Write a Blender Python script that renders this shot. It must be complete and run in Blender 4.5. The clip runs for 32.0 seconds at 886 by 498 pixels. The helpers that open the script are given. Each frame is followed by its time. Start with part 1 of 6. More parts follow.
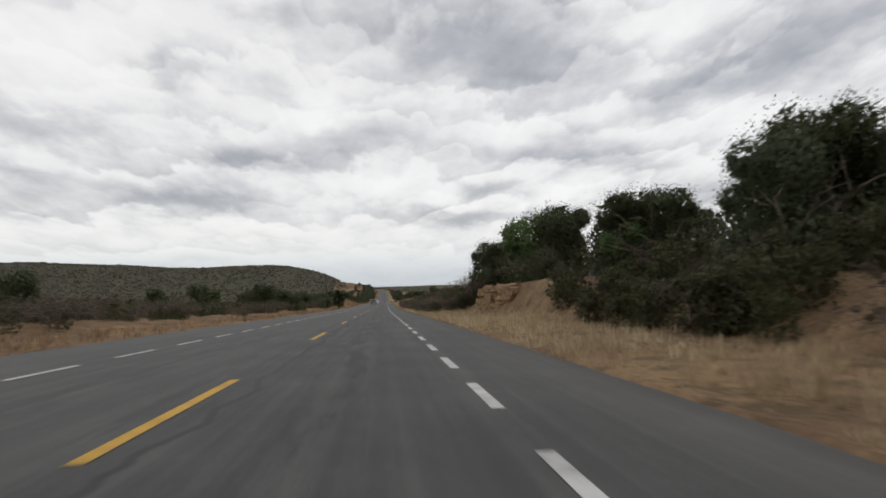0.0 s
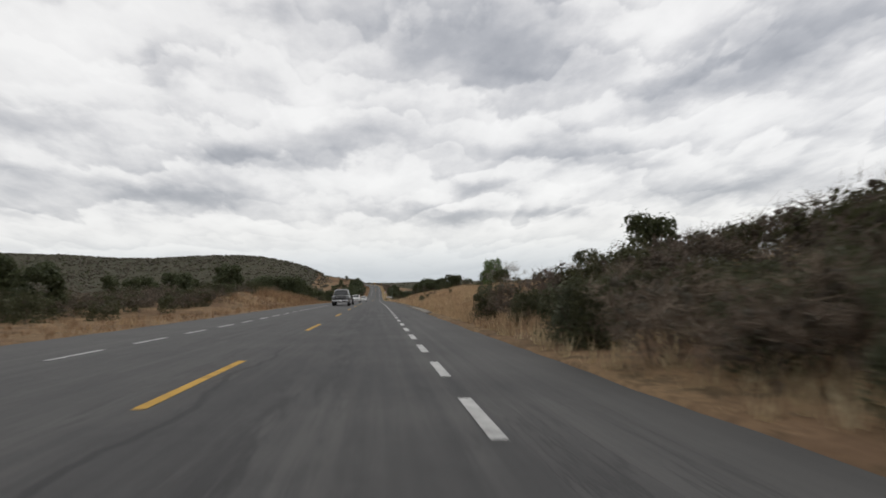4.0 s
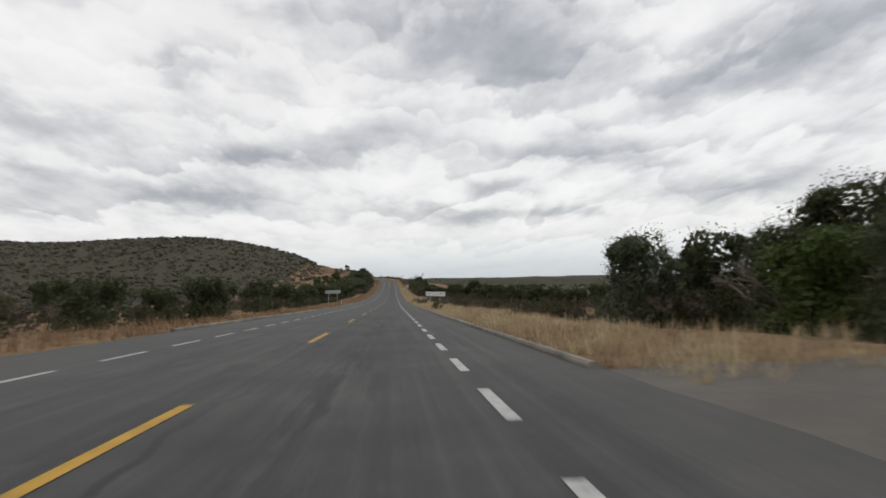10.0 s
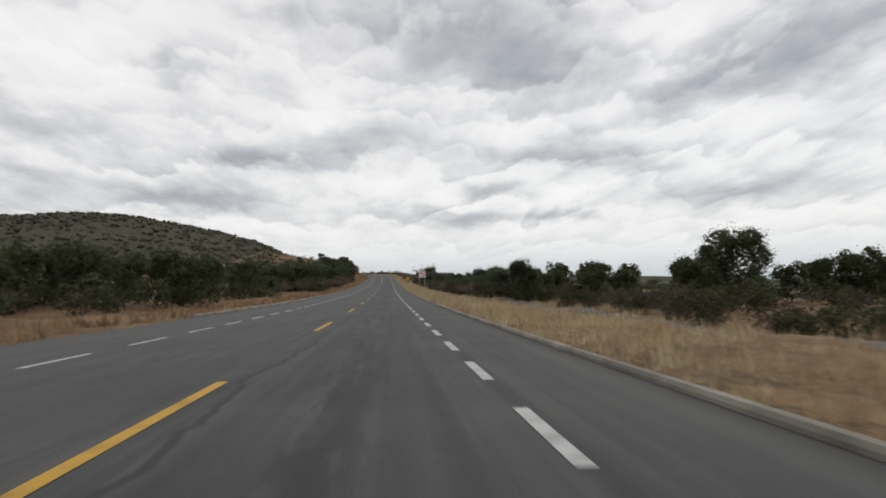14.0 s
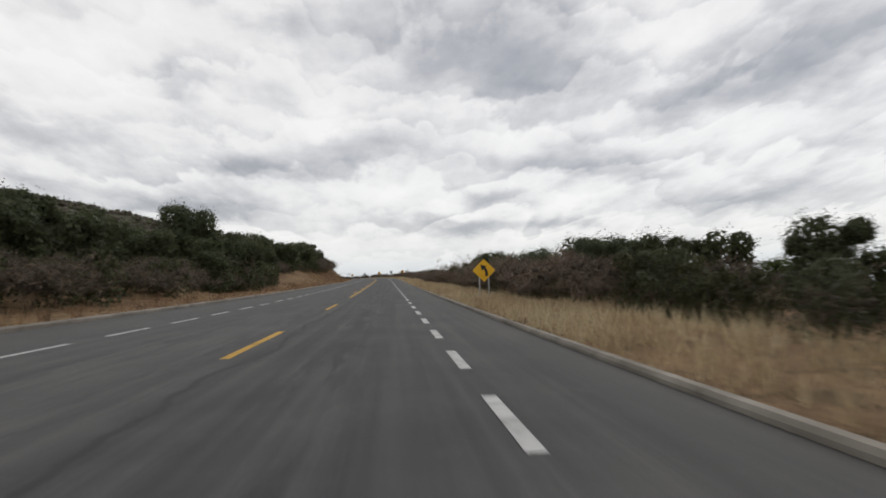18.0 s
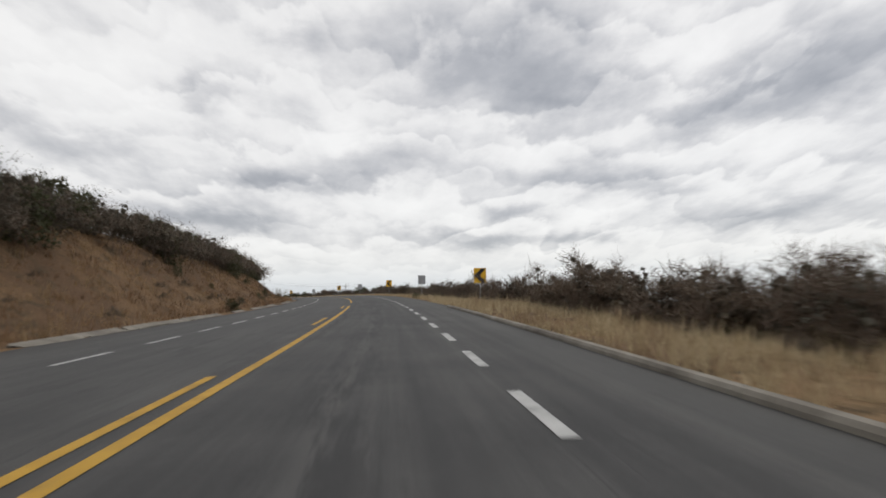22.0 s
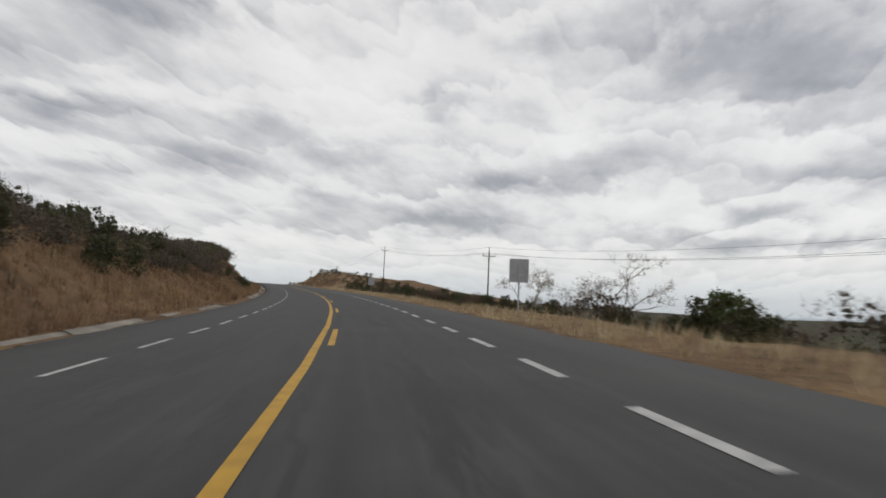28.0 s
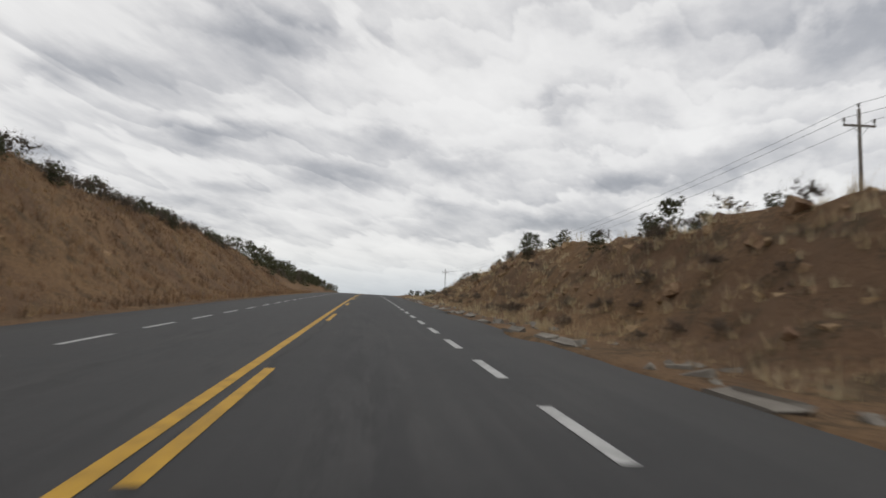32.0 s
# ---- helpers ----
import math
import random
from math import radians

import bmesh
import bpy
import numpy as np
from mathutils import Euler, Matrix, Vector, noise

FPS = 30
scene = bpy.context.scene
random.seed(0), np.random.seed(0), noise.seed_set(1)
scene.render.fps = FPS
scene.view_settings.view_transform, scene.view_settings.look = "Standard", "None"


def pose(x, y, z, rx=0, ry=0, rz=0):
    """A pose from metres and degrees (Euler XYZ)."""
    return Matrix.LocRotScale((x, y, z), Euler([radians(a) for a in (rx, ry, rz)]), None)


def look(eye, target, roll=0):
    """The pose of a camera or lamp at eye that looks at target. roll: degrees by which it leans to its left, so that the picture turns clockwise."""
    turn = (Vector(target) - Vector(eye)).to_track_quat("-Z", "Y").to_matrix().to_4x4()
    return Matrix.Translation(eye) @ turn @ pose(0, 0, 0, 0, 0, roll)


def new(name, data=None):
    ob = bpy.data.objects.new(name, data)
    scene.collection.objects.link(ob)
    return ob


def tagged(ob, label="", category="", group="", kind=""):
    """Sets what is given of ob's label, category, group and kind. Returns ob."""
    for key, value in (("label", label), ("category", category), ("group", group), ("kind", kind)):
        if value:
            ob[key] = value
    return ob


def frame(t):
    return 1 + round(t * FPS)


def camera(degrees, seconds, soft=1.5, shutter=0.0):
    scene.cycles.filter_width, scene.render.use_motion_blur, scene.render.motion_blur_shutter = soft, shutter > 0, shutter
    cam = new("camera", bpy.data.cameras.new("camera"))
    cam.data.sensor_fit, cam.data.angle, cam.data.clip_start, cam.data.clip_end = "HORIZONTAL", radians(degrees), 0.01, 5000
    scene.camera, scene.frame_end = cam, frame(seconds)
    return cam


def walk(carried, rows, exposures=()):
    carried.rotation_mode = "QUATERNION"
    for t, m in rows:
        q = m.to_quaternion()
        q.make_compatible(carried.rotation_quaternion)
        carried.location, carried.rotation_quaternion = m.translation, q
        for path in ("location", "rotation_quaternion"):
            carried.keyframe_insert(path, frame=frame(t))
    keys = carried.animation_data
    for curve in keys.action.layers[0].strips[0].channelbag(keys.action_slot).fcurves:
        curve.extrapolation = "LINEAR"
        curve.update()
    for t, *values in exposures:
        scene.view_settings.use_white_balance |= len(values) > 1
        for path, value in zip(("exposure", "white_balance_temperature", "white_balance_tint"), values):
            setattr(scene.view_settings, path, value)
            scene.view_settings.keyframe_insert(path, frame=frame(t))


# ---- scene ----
cam = camera(72.1, 32.0, soft=1.7, shutter=0.13)
PATH = [
    (0.0, 2.18, -0.70, 1.09, -5.52, 3.49, 1.68),
    (0.5, 2.15, 18.88, 0.64, -5.61, 3.47, 1.69),
    (1.0, 2.07, 38.45, 0.14, -5.71, 3.45, 1.70),
    (1.5, 1.99, 58.02, -0.37, -5.95, 3.43, 1.71),
    (2.0, 1.96, 77.58, -0.91, -6.19, 3.41, 1.72),
    (2.5, 1.98, 97.14, -1.43, -5.99, 3.39, 1.54),
    (3.0, 2.05, 116.69, -1.93, -6.18, 3.27, 1.65),
    (3.5, 2.15, 136.24, -2.39, -6.24, 3.26, 1.53),
    (4.0, 2.27, 155.79, -2.82, -6.22, 3.29, 1.53),
    (4.5, 2.38, 175.34, -3.18, -6.21, 3.32, 1.53),
    (5.0, 2.46, 194.89, -3.50, -6.19, 3.35, 1.53),
    (5.5, 2.50, 214.44, -3.80, -6.17, 3.38, 1.53),
    (6.0, 2.49, 233.97, -4.13, -6.16, 3.41, 1.53),
    (6.5, 2.46, 253.49, -4.49, -6.03, 3.44, 1.38),
    (7.0, 2.40, 273.00, -4.88, -5.91, 3.48, 1.23),
    (7.5, 2.34, 292.52, -5.30, -5.82, 3.51, 1.47),
    (8.0, 2.29, 312.04, -5.75, -5.74, 3.54, 1.71),
    (8.5, 2.25, 331.56, -6.21, -5.57, 3.50, 1.63),
    (9.0, 2.23, 351.12, -6.66, -5.40, 3.46, 1.55),
    (9.5, 2.25, 370.74, -7.11, -5.13, 3.37, 1.58),
    (10.0, 2.29, 390.41, -7.56, -4.85, 3.29, 1.61),
    (10.5, 2.32, 410.11, -8.01, -4.87, 3.25, 1.69),
    (11.0, 2.34, 429.84, -8.45, -4.89, 3.21, 1.76),
    (11.5, 2.34, 449.61, -8.89, -4.88, 3.34, 1.55),
    (12.0, 2.36, 469.40, -9.30, -4.88, 3.48, 1.34),
    (12.5, 2.40, 489.16, -9.68, -5.01, 3.49, 1.28),
    (13.0, 2.49, 508.84, -10.02, -5.15, 3.49, 1.23),
    (13.5, 2.61, 528.39, -10.27, -5.22, 3.52, 1.30),
    (14.0, 2.74, 547.78, -10.44, -5.29, 3.54, 1.36),
    (14.5, 2.85, 567.04, -10.53, -5.25, 3.60, 1.43),
    (15.0, 2.96, 586.20, -10.55, -5.22, 3.65, 1.50),
    (15.5, 3.06, 605.33, -10.48, -5.18, 3.71, 1.57),
    (16.0, 3.16, 624.45, -10.35, -5.15, 3.76, 1.64),
    (16.5, 3.27, 643.52, -10.14, -5.11, 3.82, 1.71),
    (17.0, 3.39, 662.48, -9.87, -5.20, 4.13, 1.42),
    (17.5, 3.53, 681.35, -9.54, -5.45, 4.13, 1.49),
    (18.0, 3.66, 700.29, -9.13, -5.11, 4.33, 1.46),
    (18.5, 3.67, 719.44, -8.62, -4.78, 4.59, 1.04),
    (19.0, 3.63, 738.81, -8.02, -4.96, 4.55, 0.91),
    (19.5, 3.61, 758.30, -7.36, -4.92, 4.69, 1.10),
    (20.0, 3.58, 777.86, -6.66, -4.87, 4.82, 1.29),
    (20.5, 3.52, 797.45, -5.92, -4.66, 5.15, 1.19),
    (21.0, 3.40, 817.08, -5.16, -4.64, 4.97, 1.10),
    (21.5, 3.12, 836.73, -4.41, -4.21, 5.26, 0.99),
    (22.0, 2.63, 856.39, -3.68, -3.59, 5.65, 0.79),
    (22.5, 1.83, 876.04, -2.96, -2.55, 5.83, 0.76),
    (23.0, 0.59, 895.66, -2.26, -0.91, 5.70, 0.73),
    (23.5, -1.20, 915.21, -1.58, 0.96, 5.64, -0.16),
    (24.0, -3.77, 934.65, -0.95, 2.89, 5.63, -0.84),
    (24.5, -6.90, 953.97, -0.40, 4.82, 5.61, -1.53),
    (25.0, -10.81, 973.12, 0.08, 6.62, 5.58, -1.87),
    (25.5, -15.41, 992.10, 0.49, 8.42, 5.56, -2.21),
    (26.0, -20.66, 1010.89, 0.85, 10.22, 5.53, -2.54),
    (26.5, -26.53, 1029.50, 1.18, 12.02, 5.50, -2.88),
    (27.0, -33.00, 1047.90, 1.49, 13.76, 5.49, -2.82),
    (27.5, -40.07, 1066.08, 1.87, 15.70, 5.39, -2.55),
    (28.0, -47.79, 1084.00, 2.31, 17.44, 5.48, -2.38),
    (28.5, -56.15, 1101.64, 2.80, 19.24, 5.43, -2.12),
    (29.0, -65.13, 1118.97, 3.34, 21.44, 5.47, -1.75),
    (29.5, -74.69, 1135.98, 3.91, 23.35, 5.40, -1.89),
    (30.0, -84.81, 1152.67, 4.52, 25.07, 5.44, -1.93),
    (30.5, -95.47, 1169.02, 5.14, 26.26, 5.67, -2.33),
    (31.0, -106.44, 1185.15, 5.79, 27.16, 5.69, -2.42),
    (31.5, -117.49, 1201.23, 6.45, 28.14, 5.58, -2.17),
    (32.0, -128.65, 1217.22, 7.11, 28.82, 5.67, -2.01),
]
walk(cam, [(t, pose(x, y, z, 90 + pitch, roll, yaw)) for t, x, y, z, yaw, pitch, roll in PATH],
     exposures=[(0.0, 0.0), (26.5, 0.0), (28.0, -0.12), (30.0, -0.12), (32.0, -0.08)])

# ---- overcast sky and soft sun ----
SUN_AZ, SUN_EL = 60.0, 52.0      # degrees right of the road's first heading, and above the horizon
world = bpy.data.worlds.new("overcast_sky")
scene.world = world
world.use_nodes = True


class Net:
    """Short hand for building node trees."""

    def __init__(self, tree):
        self.tree = tree
        tree.nodes.clear()

    def node(self, kind, **sets):
        n = self.tree.nodes.new(kind)
        for k, v in sets.items():
            if k == "operation":
                n.operation = v
            elif k == "blend_type":
                n.blend_type = v
            elif k == "data_type":
                n.data_type = v
            elif k == "noise_dimensions":
                n.noise_dimensions = v
            elif k == "clamp":
                n.use_clamp = v
        return n

    def link(self, value, socket):
        if isinstance(value, bpy.types.NodeSocket):
            self.tree.links.new(value, socket)
        elif value is not None:
            socket.default_value = value

    def math(self, op, a, b=None, c=None, clamp=False):
        n = self.node("ShaderNodeMath", operation=op, clamp=clamp)
        for v, s in zip((a, b, c), n.inputs):
            self.link(v, s)
        return n.outputs[0]

    def mix(self, fac, a, b, blend="MIX"):
        n = self.node("ShaderNodeMix", data_type="RGBA", blend_type=blend)
        self.link(fac, n.inputs[0])
        for v, i in ((a, 6), (b, 7)):
            self.link((*v, 1) if isinstance(v, tuple) and len(v) == 3 else v, n.inputs[i])
        return n.outputs[2]

    def noise(self, vec, scale, detail=4.0, rough=0.55, distort=0.0):
        n = self.node("ShaderNodeTexNoise")
        self.link(vec, n.inputs["Vector"])
        n.inputs["Scale"].default_value = scale
        n.inputs["Detail"].default_value = detail
        n.inputs["Roughness"].default_value = rough
        n.inputs["Distortion"].default_value = distort
        return n.outputs[0]

    def step(self, v, lo, hi, a=0.0, b=1.0):
        n = self.node("ShaderNodeMapRange")
        n.interpolation_type = "SMOOTHSTEP"
        self.link(v, n.inputs[0])
        for i, w in ((1, lo), (2, hi), (3, a), (4, b)):
            n.inputs[i].default_value = w
        return n.outputs[0]

    def ramp(self, fac, stops):
        n = self.node("ShaderNodeValToRGB")
        self.link(fac, n.inputs[0])
        el = n.color_ramp.elements
        while len(el) < len(stops):
            el.new(0.5)
        for e, (p, c) in zip(el, stops):
            e.position, e.color = p, (*c, 1)
        return n.outputs[0]

    def xyz(self, x, y, z):
        n = self.node("ShaderNodeCombineXYZ")
        for v, s in zip((x, y, z), n.inputs):
            self.link(v, s)
        return n.outputs[0]

    def split(self, vec):
        n = self.node("ShaderNodeSeparateXYZ")
        self.link(vec, n.inputs[0])
        return n.outputs

    def bump(self, height, strength, distance):
        n = self.node("ShaderNodeBump")
        self.link(height, n.inputs["Height"])
        n.inputs["Strength"].default_value = strength
        n.inputs["Distance"].default_value = distance
        return n.outputs[0]


def build_sky():
    w = Net(world.node_tree)
    way = w.node("ShaderNodeTexCoord").outputs["Generated"]
    x, y, z = w.split(way)
    az = w.math("MULTIPLY", w.math("ARCTAN2", x, y), 57.2958)
    el = w.math("MULTIPLY", w.math("ARCSINE", z), 57.2958)
    # ragged edges: the angles are shifted by noise on the cloud deck
    turn = w.xyz(w.math("MULTIPLY", az, 0.1), w.math("MULTIPLY", el, 0.2), 0.0)
    wob1 = w.math("SUBTRACT", w.noise(turn, 1.4, 6, 0.55), 0.5)
    wob2 = w.math("SUBTRACT", w.noise(w.xyz(w.math("MULTIPLY", az, 0.1), w.math("MULTIPLY", el, 0.2), 7.0), 1.6, 6, 0.55), 0.5)
    az = w.math("MULTIPLY_ADD", wob1, 12.0, az)
    el = w.math("MULTIPLY_ADD", wob2, 4.5, el)
    total = None
    for a, e, sa, se, k in CLOUDS:
        da = w.math("DIVIDE", w.math("SUBTRACT", az, a), sa)
        de = w.math("DIVIDE", w.math("SUBTRACT", el, e), se)
        r = w.math("ADD", w.math("MULTIPLY", da, da), w.math("MULTIPLY", de, de))
        g = w.math("MULTIPLY", w.math("EXPONENT", w.math("MULTIPLY", r, -1.0)), k)
        total = g if total is None else w.math("ADD", total, g)
    # layered heaps: each pale top stands against the grey base of the cloud before it
    az0 = w.math("MULTIPLY", w.math("ARCTAN2", x, y), 57.2958)
    el0 = w.math("MULTIPLY", w.math("ARCSINE", z), 57.2958)
    stack = w.math("LOGARITHM", w.math("MAXIMUM", w.math("ADD", el0, 6.0), 0.5), 2.71828)
    wide = w.math("DIVIDE", az0, w.math("MULTIPLY_ADD", el0, 0.45, 7.0))
    layers = None
    for seed, turns, swing, size in ((2.0, 3.4, 2.6, 1.0), (11.0, 5.4, 3.0, 1.6)):
        p = w.xyz(w.math("MULTIPLY", wide, 1.25), w.math("MULTIPLY", stack, 2.2), seed)
        warp = w.noise(p, size, 5, 0.5, 0.0)
        saw = w.math("FRACT", w.math("MULTIPLY_ADD", stack, turns, w.math("MULTIPLY", warp, swing)))
        rim = w.math("MULTIPLY", saw, w.step(saw, 0.86, 1.0, 1.0, 0.0))
        gate = w.step(w.noise(w.xyz(wide, w.math("MULTIPLY", stack, 2.0), seed + 30), 0.7, 3, 0.5), 0.35, 0.65, 0.35, 1.0)
        one = w.math("MULTIPLY", w.math("SUBTRACT", 0.48, rim), gate)
        layers = one if layers is None else w.math("MULTIPLY_ADD", one, 0.6, layers)
    soft = w.noise(w.xyz(wide, w.math("MULTIPLY", stack, 2.4), 5.0), 2.8, 7, 0.58)
    body = w.math("ADD", w.math("MULTIPLY", layers, 0.34), w.math("MULTIPLY", w.math("SUBTRACT", soft, 0.5), 0.7))
    body = w.math("ADD", body, 0.22)
    dark = w.math("MULTIPLY_ADD", total, 0.66, body, clamp=True)
    cloud = w.ramp(dark, [(0.0, (0.88, 0.87, 0.855)), (0.22, (0.80, 0.79, 0.78)), (0.42, (0.63, 0.625, 0.63)), (0.68, (0.44, 0.445, 0.465)), (1.0, (0.30, 0.31, 0.335))])
    # pale even haze above the horizon
    haze = w.step(z, 0.012, 0.13, 1.0, 0.0)
    pale = w.ramp(w.step(z, 0.0, 0.10), [(0.0, (0.50, 0.55, 0.60)), (0.5, (0.67, 0.70, 0.73)), (1.0, (0.82, 0.82, 0.81))])
    sky = w.mix(w.math("MULTIPLY", haze, 0.88), cloud, pale)
    # an overcast sky is a little darker overhead, under the thick bases
    zen = w.step(z, 0.42, 0.95, 1.0, 0.92)
    hsv = w.node("ShaderNodeVectorMath", operation="SCALE")
    w.link(sky, hsv.inputs[0])
    w.link(zen, hsv.inputs[3])
    day = w.node("ShaderNodeTexSky")
    day.sky_type = "NISHITA"
    day.sun_disc = False
    day.sun_elevation, day.sun_rotation = radians(SUN_EL), radians(SUN_AZ)
    clear = w.node("ShaderNodeBackground")
    w.link(day.outputs[0], clear.inputs[0])
    clear.inputs[1].default_value = 0.01
    over = w.node("ShaderNodeBackground")
    w.link(hsv.outputs[0], over.inputs[0])
    over.inputs[1].default_value = 1.0
    both = w.node("ShaderNodeAddShader")
    w.link(clear.outputs[0], both.inputs[0])
    w.link(over.outputs[0], both.inputs[1])
    out = w.node("ShaderNodeOutputWorld")
    w.link(both.outputs[0], out.inputs[0])


# dark cloud bases: azimuth (right of the first heading), elevation, half widths, weight
CLOUDS = [
    (9.2, 22.8, 11.6, 3.7, 0.9),
    (15.0, 19.1, 4.5, 2.1, 0.5),
    (39.0, 19.6, 7.1, 2.7, 0.65),
    (34.4, 16.7, 6.1, 1.9, 0.7),
    (27.8, 16.4, 4.0, 1.9, 0.5),
    (-11.1, 11.4, 5.6, 1.3, 0.75),
    (-17.8, 8.4, 6.6, 1.2, 0.8),
    (-2.3, 13.8, 5.6, 1.6, 0.5),
    (-28.2, 13.8, 4.5, 1.1, 0.45),
    (-18.3, 18.5, 2.0, 2.1, 0.4),
    (-28.9, 9.3, 3.5, 1.1, 0.4),
    (16.8, 12.0, 6.1, 1.3, 0.6),
    (32.3, 7.8, 6.6, 1.3, 0.65),
    (9.9, 9.2, 3.0, 0.6, 0.5),
    (7.1, 6.4, 5.6, 0.7, 0.75),
    (16.1, 6.1, 3.0, 0.5, 0.5),
    (-9.5, 24.4, 3.0, 1.6, 0.45),
    (23.3, 10.5, 3.0, 0.8, 0.4),
    (-30.0, 6.4, 2.5, 0.5, 0.4),
    (39.2, 11.0, 4.5, 1.1, 0.35),
    (-27.6, 19.0, 7.1, 3.2, -0.35),
    (-6.5, 16.5, 3.0, 2.7, -0.4),
    (16.7, 8.4, 2.5, 1.0, -0.4),
    (30.8, 12.7, 7.6, 1.6, -0.2),
    (0.8, 9.4, 3.0, 1.1, -0.25),
    (26.2, 21.2, 3.0, 3.2, -0.3),
    (-40.0, 12.1, 5.6, 1.3, 0.7),
    (-52.4, 14.5, 3.0, 1.1, 0.4),
    (-47.4, 20.0, 5.1, 3.2, 0.4),
    (-52.2, 8.5, 3.5, 0.7, 0.5),
    (-35.5, 15.6, 5.1, 1.3, 0.5),
    (-47.1, 17.0, 5.6, 1.3, -0.35),
    (-49.4, 14.9, 8.0, 1.3, 0.5),
    (-57.0, 18.1, 5.8, 1.8, 0.45),
    (-49.1, 10.2, 5.9, 0.9, 0.5),
    (-46.1, 23.7, 7.9, 1.8, 0.7),
    (-52.1, 6.4, 3.7, 0.7, 0.4),
    (-63.6, 11.1, 3.4, 0.9, 0.5),
    (-62.7, 17.8, 2.3, 1.3, 0.4),
]
build_sky()
sun_data = bpy.data.lights.new("sun", "SUN")
sun_data.energy, sun_data.angle, sun_data.color = 0.5, radians(25), (1.0, 0.96, 0.9)
sun = new("sun", sun_data)
sun.matrix_world = look((0, 0, 0), (-math.sin(radians(SUN_AZ)) * math.cos(radians(SUN_EL)), -math.cos(radians(SUN_AZ)) * math.cos(radians(SUN_EL)), -math.sin(radians(SUN_EL))))


# ---- materials ----
def material(name, colours, scale=2.0, rough=0.85, bump=0.3, grain=40.0, metal=0.0, spec=0.3, per_object=0.0, per_island=0.0, relief=0.02, coords="Object"):
    """A surface that varies at two scales between its colours, with fine relief."""
    m = bpy.data.materials.new(name)
    m.use_nodes = True
    w = Net(m.node_tree)
    vec = w.node("ShaderNodeTexCoord").outputs[coords]
    coarse = w.noise(vec, scale, 5, 0.6)
    small = w.noise(vec, grain, 4, 0.65)
    f = w.math("ADD", w.math("MULTIPLY", coarse, 0.7), w.math("MULTIPLY", small, 0.3))
    n = len(colours)
    col = w.ramp(f, [(0.32 + 0.36 * i / max(1, n - 1), c) for i, c in enumerate(colours)])
    if per_object or per_island:
        if per_island:
            rnd, amount = w.node("ShaderNodeNewGeometry").outputs["Random Per Island"], per_island
        else:
            rnd, amount = w.node("ShaderNodeObjectInfo").outputs["Random"], per_object
        hue = w.node("ShaderNodeHueSaturation")
        w.link(w.math("MULTIPLY_ADD", rnd, 2 * amount, 1 - amount), hue.inputs["Value"])
        w.link(w.math("MULTIPLY_ADD", rnd, 0.10 * amount, 0.5 - 0.05 * amount), hue.inputs["Hue"])
        w.link(col, hue.inputs["Color"])
        col = hue.outputs[0]
    b = w.node("ShaderNodeBsdfPrincipled")
    w.link(col, b.inputs["Base Color"])
    b.inputs["Metallic"].default_value = metal
    b.inputs["Specular IOR Level"].default_value = spec
    w.link(w.math("MULTIPLY_ADD", small, 0.2, rough - 0.1), b.inputs["Roughness"])
    if bump:
        w.link(w.bump(f, bump, relief), b.inputs["Normal"])
    out = w.node("ShaderNodeOutputMaterial")
    w.link(b.outputs[0], out.inputs[0])
    return m


